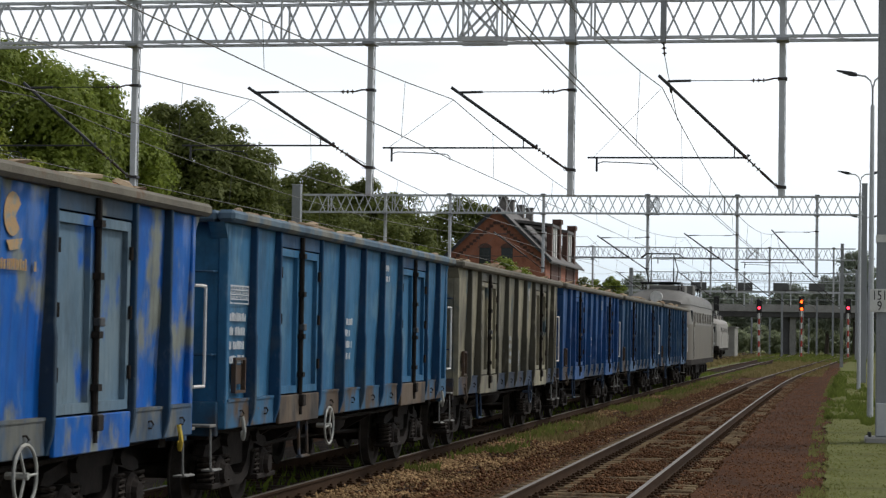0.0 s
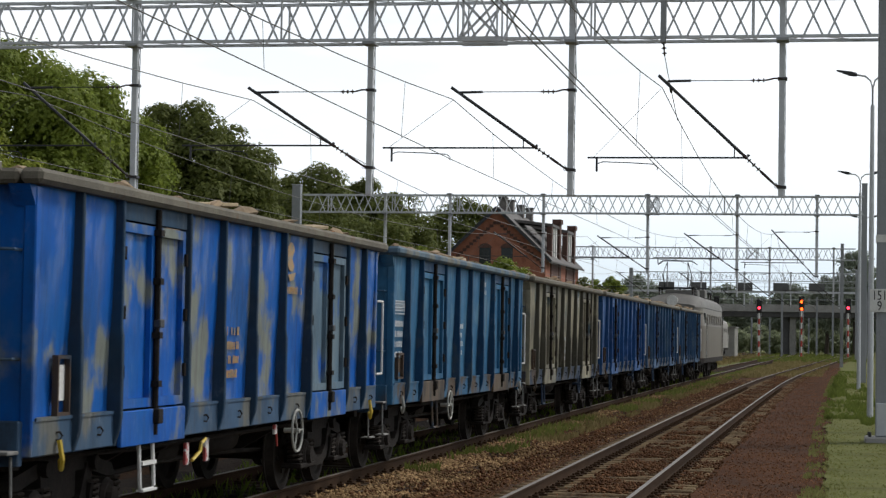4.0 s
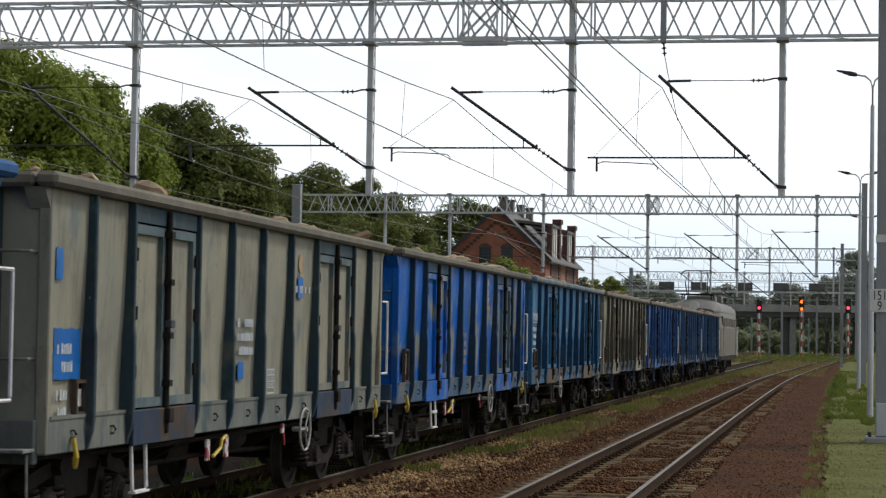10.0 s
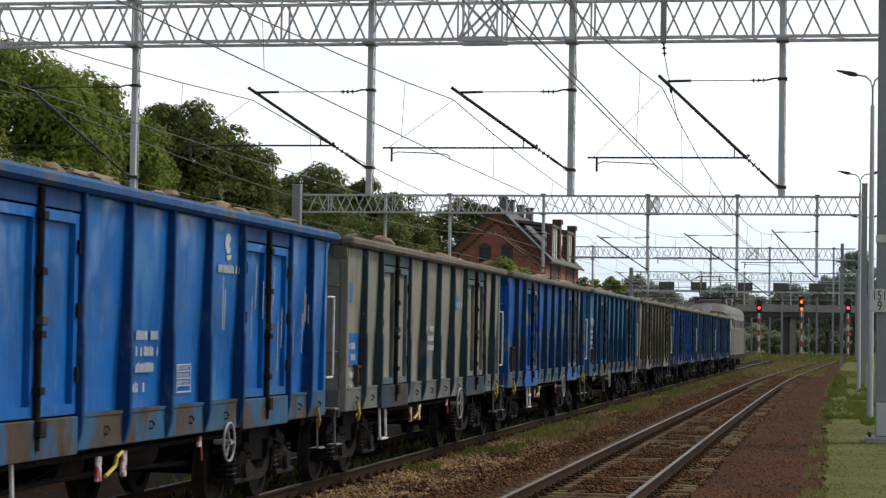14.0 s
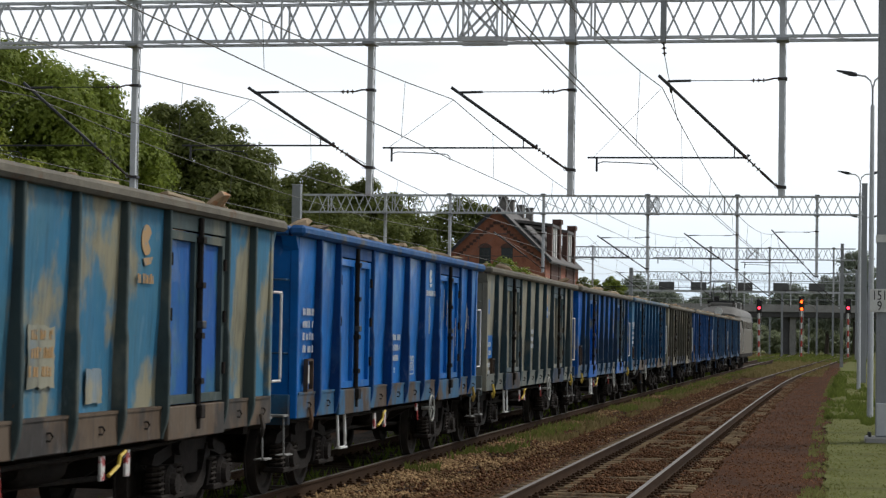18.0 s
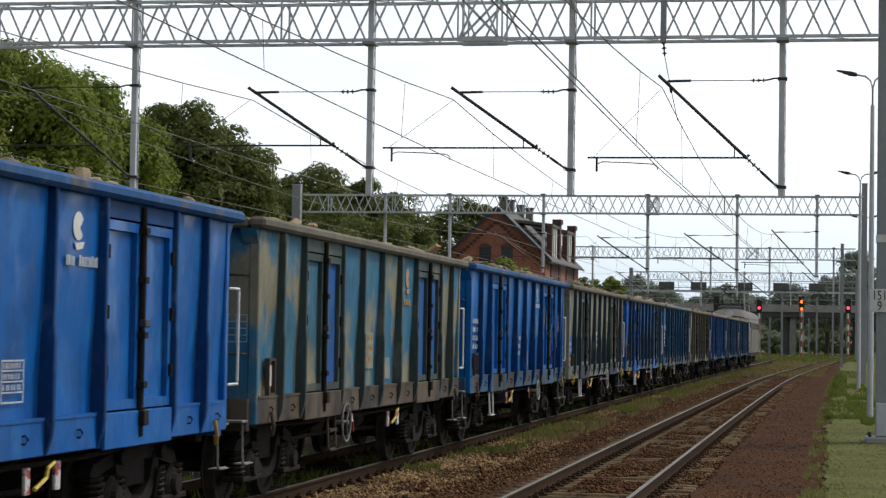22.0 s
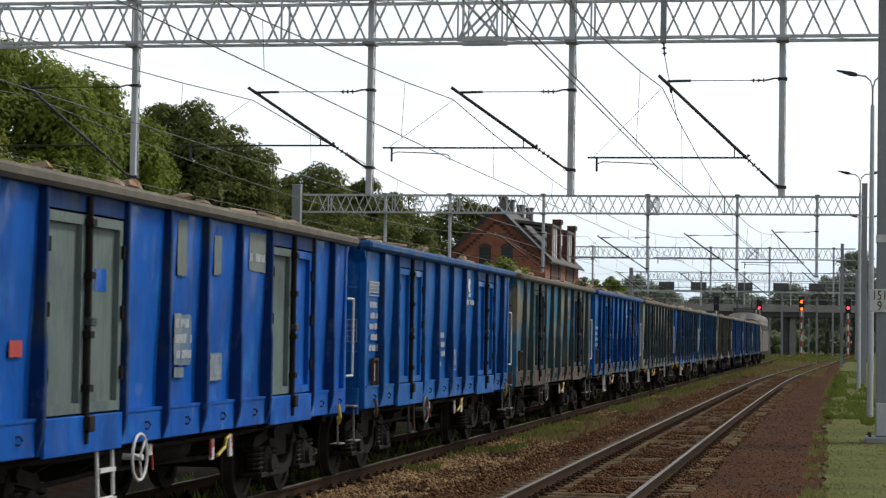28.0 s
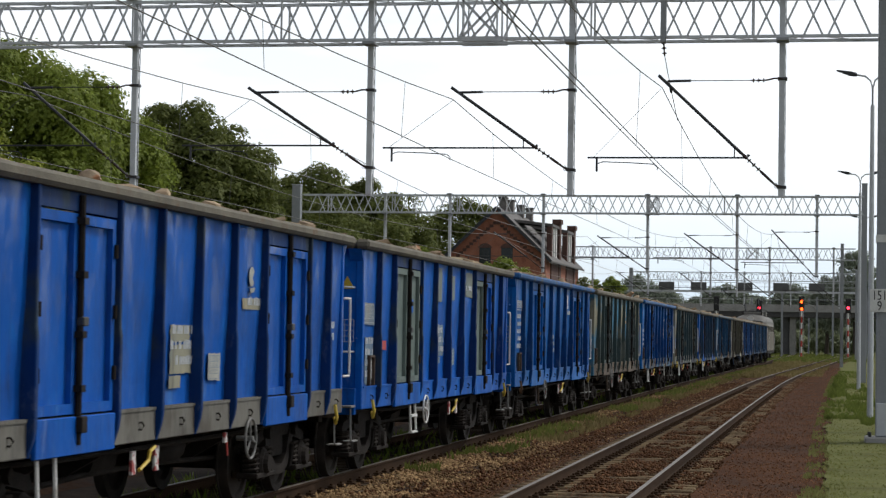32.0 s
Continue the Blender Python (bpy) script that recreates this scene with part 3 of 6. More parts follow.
def rib_geo(y, sx, slim=False):
    """A pressed side post with rounded outer edges, drawn in a little at mid height and tapered at its foot."""
    a, o = sx * (SIDE_X - 0.032), sx * (SIDE_X + (0.098 if slim else 0.112))
    rows = []
    for z, x, w in ((SILL_LO + 0.0, sx * (SIDE_X + 0.036), 0.03), (SILL_LO + 0.16, sx * (SIDE_X + 0.085), 0.034), (SILL_LO + 0.26, o, 0.036), (1.93, o, 0.036), (2.03, o - sx * 0.012, 0.030), (RIM_LO, o - sx * 0.008, 0.030)):
        c = 0.010
        rows.append([(a, y - w, z), (x - sx * c, y - w, z), (x, y - w + c, z), (x, y + w - c, z), (x - sx * c, y + w, z), (a, y + w, z)])
    return Geo().loft(rows, True)


def frame_geo(x0, x1, y0, y1, z0, z1, t):
    g = Geo()
    g.box(x0, x1, y0, y1, z0, z0 + t).box(x0, x1, y0, y1, z1 - t, z1)
    g.box(x0, x1, y0, y0 + t, z0 + t, z1 - t).box(x0, x1, y1 - t, y1, z0 + t, z1 - t)
    return g


def coil_geo(c, r, z0, z1, turns=4, wire=0.02):
    pts = []
    for k in range(turns * 8 + 1):
        a = 2 * math.pi * k / 8
        pts.append((c[0] + r * math.cos(a), c[1] + r * math.sin(a), z0 + (z1 - z0) * k / (turns * 8)))
    return Geo().tube(pts, wire, 5)


def wheel_geo(x, sx):
    g = Geo()
    rows = []
    for r, u in ((0.02, 0.10), (0.10, 0.10), (0.12, 0.05), (0.36, 0.03), (0.38, 0.065), (0.455, 0.065), (0.46, -0.045), (0.485, -0.05), (0.485, -0.07), (0.37, -0.07), (0.35, 0.0), (0.1, -0.03), (0.02, -0.03)):
        rows.append([(x + sx * u, r * math.cos(2 * math.pi * k / 24), r * math.sin(2 * math.pi * k / 24)) for k in range(24)])
    return g.loft(rows, False)


def wheelset_geo():
    g = Geo().tube([(-1.05, 0, 0), (1.05, 0, 0)], 0.08, 10)
    g.join(wheel_geo(-0.75, -1)).join(wheel_geo(0.75, 1))
    for sx in (-1, 1):
        for k in range(4):
            a = math.pi * k / 2
            g.box(sx * 0.80 - 0.01, sx * 0.80 + 0.01, 0.22 * math.cos(a) - 0.03, 0.22 * math.cos(a) + 0.03, 0.22 * math.sin(a) - 0.03, 0.22 * math.sin(a) + 0.03)
    return g


STEPGREY = plain("worn_step", (0.13, 0.13, 0.125), (0.24, 0.24, 0.23), 8.0, 0.8, bump=0.2, stain=(0.05, 0.045, 0.04), stain_scale=6.0)
SPRING = plain("spring_dust", (0.022, 0.018, 0.016), (0.055, 0.046, 0.038), 6.0, 0.8, bump=0.2, sheen=0.15)
WHEELS = plain("wheel_steel", (0.022, 0.019, 0.017), (0.05, 0.042, 0.036), 4.0, 0.8, 0.0, bump=0.3, sheen=0.15)
REDWHITE = plain("chipped_plate", (0.55, 0.54, 0.52), (0.68, 0.67, 0.65), 9.0, 0.7, bump=0.1, grain=40.0, stain=(0.32, 0.05, 0.05), stain_at=(0.50, 0.54), stain_scale=9.0)
MESHES = {}


def shared(key, make, material, smooth=False):
    """One mesh for all wagons that have this part alike."""
    if key not in MESHES:
        MESHES[key] = make().mesh(key[0] if isinstance(key, tuple) else key, material, smooth)
    return MESHES[key]


MOVERS = []          # (thing, distance along the track at 0 s, wheelsets)


def bogie(parent, yb, wheelsets, pitch=0.9):
    """A two-axle bogie with side frames, coil springs and axle boxes."""
    g = Geo()
    g.box(-0.9, 0.9, yb - 0.16, yb + 0.16, 0.52, 0.82, 0.03)
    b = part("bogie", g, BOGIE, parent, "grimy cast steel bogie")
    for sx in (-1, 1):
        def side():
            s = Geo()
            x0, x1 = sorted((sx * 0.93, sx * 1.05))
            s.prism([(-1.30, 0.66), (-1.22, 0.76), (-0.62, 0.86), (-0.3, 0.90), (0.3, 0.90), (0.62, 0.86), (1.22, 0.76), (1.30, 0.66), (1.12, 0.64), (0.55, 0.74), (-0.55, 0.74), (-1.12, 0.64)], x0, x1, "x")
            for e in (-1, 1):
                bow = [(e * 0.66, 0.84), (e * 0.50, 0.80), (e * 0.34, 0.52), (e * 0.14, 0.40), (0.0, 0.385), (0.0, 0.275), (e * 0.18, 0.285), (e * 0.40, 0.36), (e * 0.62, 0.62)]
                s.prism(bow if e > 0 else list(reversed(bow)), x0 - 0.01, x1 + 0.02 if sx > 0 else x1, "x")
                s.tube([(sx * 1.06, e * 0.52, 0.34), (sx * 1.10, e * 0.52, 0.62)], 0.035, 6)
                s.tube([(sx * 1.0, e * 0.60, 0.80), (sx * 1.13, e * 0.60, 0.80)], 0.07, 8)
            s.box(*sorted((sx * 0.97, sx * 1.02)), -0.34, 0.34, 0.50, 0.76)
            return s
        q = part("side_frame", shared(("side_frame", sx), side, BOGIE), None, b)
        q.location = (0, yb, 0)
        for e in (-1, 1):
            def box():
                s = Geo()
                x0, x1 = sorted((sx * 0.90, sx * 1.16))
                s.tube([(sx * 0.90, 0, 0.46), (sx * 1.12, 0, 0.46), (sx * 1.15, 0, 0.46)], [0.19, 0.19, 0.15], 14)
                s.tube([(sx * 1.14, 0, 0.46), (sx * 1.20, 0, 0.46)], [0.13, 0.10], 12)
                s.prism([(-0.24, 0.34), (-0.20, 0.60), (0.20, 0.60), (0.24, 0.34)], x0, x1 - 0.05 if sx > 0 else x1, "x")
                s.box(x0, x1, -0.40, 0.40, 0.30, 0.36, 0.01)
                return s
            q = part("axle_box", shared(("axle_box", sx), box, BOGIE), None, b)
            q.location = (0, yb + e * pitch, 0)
            for d in (-0.29, 0.29):
                def spring():
                    return coil_geo((sx * 1.05, 0), 0.085, 0.36, 0.64, 5, 0.018)
                q = part("spring", shared(("spring", sx), spring, SPRING), None, b)
                q.location = (0, yb + e * pitch + d, 0)
    for e in (-1, 1):
        w = part("wheelset", shared("wheelset", wheelset_geo, WHEELS, True), None, b)
        w.location = (0, yb + e * pitch, 0.46)
        wheelsets.append((w, (0, yb + e * pitch, 0.46)))
    return b


def buffer(parent, x, y, sy):
    g = Geo().box(x - 0.17, x + 0.17, min(y, y + sy * 0.03), max(y, y + sy * 0.03), 0.90, 1.22)
    g.tube([(x, y, 1.06), (x, y + sy * 0.38, 1.06)], 0.10, 10)
    b = part("buffer", g, UNDER, parent, smooth=True)
    g = Geo().tube([(x, y + sy * 0.38, 1.06), (x, y + sy * 0.40, 1.06), (x, y + sy * 0.44, 1.06)], [0.10, 0.225, 0.215], 16)
    part("buffer_head", g, BOGIE, b, smooth=True)


def bars(g, x, y0, z0, w, h, n, sx, rnd, frac=0.62):
    """Unreadable writing: rows of short bars standing on the sheet."""
    for i in range(n):
        z = z0 - h * i
        u = 0.0
        while u < w:
            k = rnd.uniform(0.035, 0.07)
            if rnd.random() < 0.78:
                g.box(*sorted((x, x + sx * 0.004)), y0 + u, y0 + u + k * 0.62, z - h * frac, z - h * rnd.uniform(0.0, 0.12))
            u += k


def wagon(label, paint_m, doors_m, ribs_m, rim_m, sill_m, at, seed, marks, wheel_y=2.4, step_y=-4.2, rubble=26, wheel_m=None, step_m=None, frame_m=None, dsill_m=None, hook_m=None, rung=False, wheel_r=0.23, lever_y=-1.6):
    """An open high-sided bogie wagon with two pairs of side doors."""
    rnd = random.Random(seed)
    w = thing("freight_wagon", label, "freight wagon", None, "train of open wagons")
    ws = []
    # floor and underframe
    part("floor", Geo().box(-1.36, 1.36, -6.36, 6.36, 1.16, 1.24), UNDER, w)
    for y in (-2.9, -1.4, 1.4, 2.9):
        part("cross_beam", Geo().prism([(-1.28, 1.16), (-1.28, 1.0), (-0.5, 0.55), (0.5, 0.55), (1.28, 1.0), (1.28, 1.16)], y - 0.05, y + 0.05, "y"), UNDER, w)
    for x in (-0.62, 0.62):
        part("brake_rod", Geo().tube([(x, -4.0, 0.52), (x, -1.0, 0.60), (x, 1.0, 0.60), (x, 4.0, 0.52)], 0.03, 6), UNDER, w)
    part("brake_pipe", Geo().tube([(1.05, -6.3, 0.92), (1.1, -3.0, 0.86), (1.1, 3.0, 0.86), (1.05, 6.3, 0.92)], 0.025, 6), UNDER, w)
    # added dark sheet standing in for shade, hides bright ground beyond the wagon
    part("underside_blocker", Geo().box(-0.85, -0.75, -3.4, 3.4, 0.42, 1.1), UNDER, w)
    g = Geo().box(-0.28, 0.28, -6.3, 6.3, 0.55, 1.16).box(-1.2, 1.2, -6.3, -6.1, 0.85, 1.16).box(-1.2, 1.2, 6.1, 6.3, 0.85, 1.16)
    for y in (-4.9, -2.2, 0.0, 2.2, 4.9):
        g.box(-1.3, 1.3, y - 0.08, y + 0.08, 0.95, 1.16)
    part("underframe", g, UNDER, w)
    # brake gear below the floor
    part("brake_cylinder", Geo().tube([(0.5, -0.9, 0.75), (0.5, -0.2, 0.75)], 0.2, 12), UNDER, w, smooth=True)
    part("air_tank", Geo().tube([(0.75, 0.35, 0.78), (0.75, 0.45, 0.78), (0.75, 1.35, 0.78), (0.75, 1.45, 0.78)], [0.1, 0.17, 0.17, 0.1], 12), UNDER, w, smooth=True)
    for sx in (-1, 1):
        x0, x1 = sorted((sx * 1.33, sx * (SIDE_X + 0.03)))
        part("side_sill", Geo().box(x0, x1, -HALF_L, HALF_L, SILL_LO, SILL_HI, 0.01), sill_m, w)
        x0, x1 = sorted((sx * (SIDE_X - 0.05), sx * (SIDE_X + 0.14)))
        part("top_rim", Geo().box(x0, x1, -HALF_L - 0.21, HALF_L + 0.21, RIM_LO, RIM_HI, 0.035), rim_m, w)
        edges = [-HALF_L] + RIBS + [HALF_L]
        s = 1 if sx > 0 else -1
        for a, b in zip(edges[:-1], edges[1:]):
            y0, y1 = sorted((s * a, s * b))
            x0, x1 = sorted((sx * (SIDE_X - 0.03), sx * SIDE_X))
            if (a, b) in DOORS:
                leaf = 2 * DOORS.index((a, b))
                mid = (y0 + y1) / 2
                hx = sorted((sx * (SIDE_X - 0.03), sx * (SIDE_X - 0.005)))
                part("door_head", Geo().box(*sorted((sx * (SIDE_X - 0.03), sx * (SIDE_X + 0.05))), y0 + 0.05, y1 - 0.05, RIM_LO - 0.16, RIM_LO), ribs_m, w)
                for k, (da, db) in enumerate(((y0 + 0.06, mid - 0.02), (mid + 0.02, y1 - 0.06))):
                    d = part("door", Geo().box(*hx, da, db, SILL_HI + 0.01, RIM_LO - 0.17), doors_m[(leaf + k) % len(doors_m)], w)
                    fx = sorted((sx * (SIDE_X - 0.004), sx * (SIDE_X + 0.045)))
                    part("door_frame", frame_geo(*fx, da, db, SILL_HI + 0.02, RIM_LO - 0.18, 0.085), frame_m or doors_m[(leaf + k) % len(doors_m)], d)
                    for zz in (1.62, 2.15, 2.68):
                        hy = da + 0.03 if k == 0 else db - 0.03
                        part("hinge", Geo().tube([(sx * (SIDE_X + 0.06), hy, zz - 0.06), (sx * (SIDE_X + 0.06), hy, zz + 0.06)], 0.022, 6), UNDER, d)
                lock = part("lock_bar", Geo().tube([(sx * (SIDE_X + 0.075), mid, SILL_LO + 0.06), (sx * (SIDE_X + 0.075), mid, RIM_LO - 0.02)], 0.03, 8), UNDER, w, smooth=True)
                for zz in (1.5, 1.95, 2.45, 2.9):
                    part("keeper", Geo().box(*sorted((sx * (SIDE_X + 0.03), sx * (SIDE_X + 0.12))), mid - 0.05, mid + 0.05, zz - 0.03, zz + 0.03), UNDER, lock)
                part("latch", Geo().box(*sorted((sx * (SIDE_X + 0.04), sx * (SIDE_X + 0.13))), mid - 0.05, mid + 0.09, SILL_HI - 0.14, SILL_HI + 0.0, 0.01), UNDER, lock)
                part("handle", Geo().box(*sorted((sx * (SIDE_X + 0.05), sx * (SIDE_X + 0.12))), mid - 0.03, mid + 0.10, 2.02, 2.10, 0.01), DARKSTEEL, lock)
                part("door_sill", Geo().box(*sorted((sx * (SIDE_X + 0.032), sx * (SIDE_X + 0.075))), y0 + 0.06, y1 - 0.06, SILL_LO - 0.02, SILL_HI + 0.0, 0.008), dsill_m or paint_m, w)
            else:
                # pressed sheet, drawn in towards the sill and slightly dished
                g = Geo()
                n, rows = 4, []
                for i in range(n + 1):
                    y = y0 + (y1 - y0) * i / n
                    dish = -0.014 * math.sin(math.pi * i / n) * rnd.uniform(0.4, 1.4)
                    rows.append([(sx * (SIDE_X - 0.07), y, SILL_HI - 0.01)] + [(sx * (SIDE_X + u + dish * k), y, z) for u, k, z in ((-0.034, 0, SILL_HI - 0.01), (-0.032, 0.7, 1.5), (-0.020, 1.0, 1.9), (-0.004, 1.0, 2.2), (0.010, 0.6, 2.7), (0.016, 0, RIM_LO))] + [(sx * (SIDE_X - 0.03), y, RIM_LO)])
                g.loft(rows, True)
                part("side_sheet", g, paint_m, w)
                part("hem", Geo().box(*sorted((sx * (SIDE_X - 0.03), sx * (SIDE_X + 0.042))), y0 + 0.045, y1 - 0.045, SILL_HI - 0.016, SILL_HI + 0.012), sill_m, w)
                # lashing eye on the sill
                ye, ze = y0 + 0.62 * (y1 - y0), (SILL_LO + SILL_HI) / 2
                part("lashing_eye", Geo().tube([(sx * (SIDE_X + 0.03), ye - 0.05, ze + 0.03), (sx * (SIDE_X + 0.05), ye - 0.02, ze + 0.035), (sx * (SIDE_X + 0.055), ye + 0.03, ze), (sx * (SIDE_X + 0.05), ye - 0.02, ze - 0.035), (sx * (SIDE_X + 0.03), ye - 0.05, ze - 0.03)], 0.009, 5), UNDER, w)
        for y in RIBS:
            part("side_post", rib_geo(s * y, sx, y not in (-3.95, -1.95, 2.85, 4.75)), ribs_m, w)
        for e in (-1, 1):
            ya, yb = sorted((e * (HALF_L - 0.09), e * (HALF_L + 0.02)))
            part("corner_post", Geo().box(*sorted((sx * (SIDE_X - 0.08), sx * (SIDE_X + 0.028))), ya, yb, SILL_LO, RIM_LO, 0.012), paint_m, w)
            # bracket that carries the rim out past the end wall
            part("rim_gusset", Geo().prism([(e * (HALF_L + 0.018), RIM_LO - 0.17), (e * (HALF_L + 0.018), RIM_LO), (e * (HALF_L + 0.16), RIM_LO)], *sorted((sx * (SIDE_X - 0.16), sx * (SIDE_X + 0.02))), "x"), paint_m, w)
            # tow hook at each corner
            yh = e * 5.90
            part("tow_hook", Geo().tube([(sx * (SIDE_X + 0.06), yh, SILL_LO + 0.12), (sx * (SIDE_X + 0.09), yh, SILL_LO - 0.04), (sx * (SIDE_X + 0.06), yh + 0.05, SILL_LO - 0.12), (sx * (SIDE_X + 0.03), yh + 0.12, SILL_LO - 0.05)], 0.023, 6), hook_m or YELLOW, w, "rusty towing hook" if hook_m else "yellow towing hook", True)
    # end walls with upright stiffeners
    for e in (-1, 1):
        ya, yb = sorted((e * (HALF_L - 0.04), e * HALF_L))
        ew = part("end_wall", Geo().box(-SIDE_X + 0.03, SIDE_X - 0.03, ya, yb, SILL_LO + 0.05, RIM_LO), paint_m, w)
        for x in (-0.95, -0.32, 0.32, 0.95):
            part("end_post", Geo().box(x - 0.06, x + 0.06, *sorted((e * (HALF_L + 0.001), e * (HALF_L + 0.12))), SILL_LO + 0.05, RIM_LO, 0.01), ribs_m, ew)
        part("end_rim", Geo().box(-SIDE_X + 0.06, SIDE_X - 0.06, *sorted((e * (HALF_L - 0.06), e * (HALF_L + 0.21))), RIM_LO, RIM_HI - 0.004, 0.03), rim_m, ew)
        g = Geo().box(-1.35, 1.35, *sorted((e * (HALF_L + 0.001), e * (HALF_L + 0.10))), 0.90, 1.26, 0.01)
        part("headstock", g, sill_m, w)
        if seed > 8 and e < 0:
            ge = Geo()
            for i in range(5):
                ge.box(1.06, 1.30, e * HALF_L - 0.004, e * HALF_L, 2.18 - 0.075 * i, 2.188 - 0.075 * i)
            for xx in (1.06, 1.17, 1.295):
                ge.box(xx, xx + 0.007, e * HALF_L - 0.0045, e * HALF_L, 1.88, 2.18)
            part("end_panel", ge, LETTER, ew, "thin white stencilled grid", kind="stuff")
        if seed == 11 and e < 0:
            part("warning_triangle", Geo().prism([(1.10, 2.60), (1.30, 2.60), (1.20, 2.77)], e * HALF_L - 0.005, e * HALF_L, "y"), YELLOW, ew, "yellow warning triangle")
        # short white handles on the end wall
        for zz in (1.75, 2.62):
            part("end_handle", Geo().tube([(0.72, e * HALF_L, zz), (0.72, e * (HALF_L + 0.17), zz), (0.78, e * (HALF_L + 0.19), zz), (1.24, e * (HALF_L + 0.19), zz), (1.30, e * (HALF_L + 0.17), zz), (1.30, e * HALF_L, zz)], 0.015, 6), WHITE if seed > 10 else sill_m, ew)
        for x in (-0.875, 0.875):
            buffer(w, x, e * (HALF_L + 0.10), e)
        part("coupling", Geo().tube([(0, e * (HALF_L + 0.1), 1.02), (0, e * (HALF_L + 0.42), 1.0), (0.03, e * (HALF_L + 0.55), 0.86), (0, e * (HALF_L + 0.64), 0.92)], 0.035, 6), UNDER, w)
        part("brake_hose", Geo().tube([(0.32, e * (HALF_L + 0.1), 0.95), (0.33, e * (HALF_L + 0.32), 0.80), (0.32, e * (HALF_L + 0.45), 0.62), (0.30, e * (HALF_L + 0.6), 0.72)], 0.025, 6), BLACK, w)
        # white grab rail beside the corner, and a foot step below
        for sx in (-1, 1):
            if e * sx > 0:
                xr, yr = sx * (SIDE_X + 0.03), e * (HALF_L + 0.38)
                part("grab_rail", Geo().tube([(xr, e * HALF_L, 1.44), (xr, yr, 1.44), (xr, yr, 1.47), (xr, yr, 2.42), (xr, yr, 2.45), (xr, e * HALF_L, 2.45)], 0.017, 6), WHITE, w, "white tubular grab rail")
            ys_ = e * (HALF_L + 0.12)
            g = Geo().tube([(sx * 1.30, ys_, 0.98), (sx * 1.31, ys_, 0.57), (sx * 1.31, ys_ + 0.03, 0.55), (sx * 1.31, ys_ + 0.30, 0.55)], 0.013, 6)
            g.box(*sorted((sx * 1.20, sx * 1.34)), ys_ + 0.02, ys_ + 0.32, 0.535, 0.552, 0.004)
            part("foot_step", g, STEPGREY, w)
            part("headstock_plate", Geo().box(*sorted((sx * 1.02, sx * 1.36)), *sorted((e * (HALF_L + 0.10), e * (HALF_L + 0.34))), 1.00, 1.03, 0.006), STEPGREY, w)
    # side ladder, handbrake wheel, brake levers
    for sx in (1, -1):
        sy, wy = sx * step_y, sx * wheel_y
        g = Geo().tube([(sx * 1.40, sy - 0.2, SILL_LO), (sx * 1.42, sy - 0.2, 0.55), (sx * 1.42, sy - 0.17, 0.52), (sx * 1.42, sy + 0.17, 0.52), (sx * 1.42, sy + 0.2, 0.55), (sx * 1.40, sy + 0.2, SILL_LO)], 0.020, 6)
        g.bar((sx * 1.42, sy - 0.2, 0.52), (sx * 1.42, sy + 0.2, 0.52), 0.07, 0.02)
        if rung:
            g.bar((sx * 1.42, sy - 0.2, 0.77), (sx * 1.42, sy + 0.2, 0.77), 0.05, 0.035)
        part("ladder_step", g, step_m or WHITE, w)
        g = Geo()
        cx, wr, wz = sx * 1.46, wheel_r, 0.84
        rim = []
        for k in range(25):
            a = 2 * math.pi * k / 24
            rim.append([(cx + 0.015 * math.sin(q), wy + (wr + 0.015 * math.cos(q)) * math.cos(a), wz + (wr + 0.015 * math.cos(q)) * math.sin(a)) for q in (0.0, 1.05, 2.09, 3.14, 4.19, 5.24)])
        g.loft(rim, False)
        for k in range(3):
            a = 2 * math.pi * k / 3 + 0.3 + seed
            g.tube([(cx, wy, wz), (cx, wy + wr * math.cos(a), wz + wr * math.sin(a))], 0.012, 5)
        g.tube([(cx - sx * 0.16, wy, wz), (cx + sx * 0.03, wy, wz)], 0.03, 8)
        part("brake_wheel", g, wheel_m or STRIPGREY, w, "spoked handbrake wheel", True)
        if sx < 0 or seed <= 5:
            continue
        # load-change lever between two plates, and a release handle further along
        ly = lever_y
        lv = part("brake_lever_plate", Geo().box(1.31, 1.34, ly - 0.05, ly + 0.06, 0.66, 0.88, 0.006), REDWHITE, w, "small white and red brake plate")
        part("brake_lever_plate", Geo().box(1.31, 1.34, ly + 0.62, ly + 0.74, 0.66, 0.90, 0.006), REDWHITE, w, "small white and red brake plate")
        part("lever", Geo().tube([(1.36, ly + 0.10, 0.70), (1.38, ly + 0.30, 0.78), (1.38, ly + 0.34, 0.86), (1.38, ly + 0.48, 0.90)], 0.020, 5), YELLOW, w, "yellow brake lever")
        yr2 = 1.35 if lever_y < 0 else -1.35
        rh = part("release_handle", Geo().box(1.33, 1.36, yr2 - 0.05, yr2 + 0.05, 0.82, 0.93, 0.006), REDWHITE, w)
        part("rod", Geo().tube([(1.35, yr2 + 0.05, 0.84), (1.36, yr2 + 0.06, 0.68)], 0.012, 5), REDPLATE, rh, "red rod")
    for y in (-4.65, 4.65):
        bogie(w, y, ws)
    # load of rubble and timber offcuts showing above the rim
    ld = Geo()
    rows = []
    for i in range(25):
        y = -6.3 + 12.6 * i / 24
        rows.append([(x, y, 3.08 + 0.14 * noise.noise(Vector((x * 1.3, y * 0.9, seed))) - 0.05 * abs(x)) for x in np.linspace(-1.33, 1.33, 9)])
    ld.loft(rows, False, closed=False)
    part("load", ld, RUBBLE, w, "heap of pale rubble and timber")
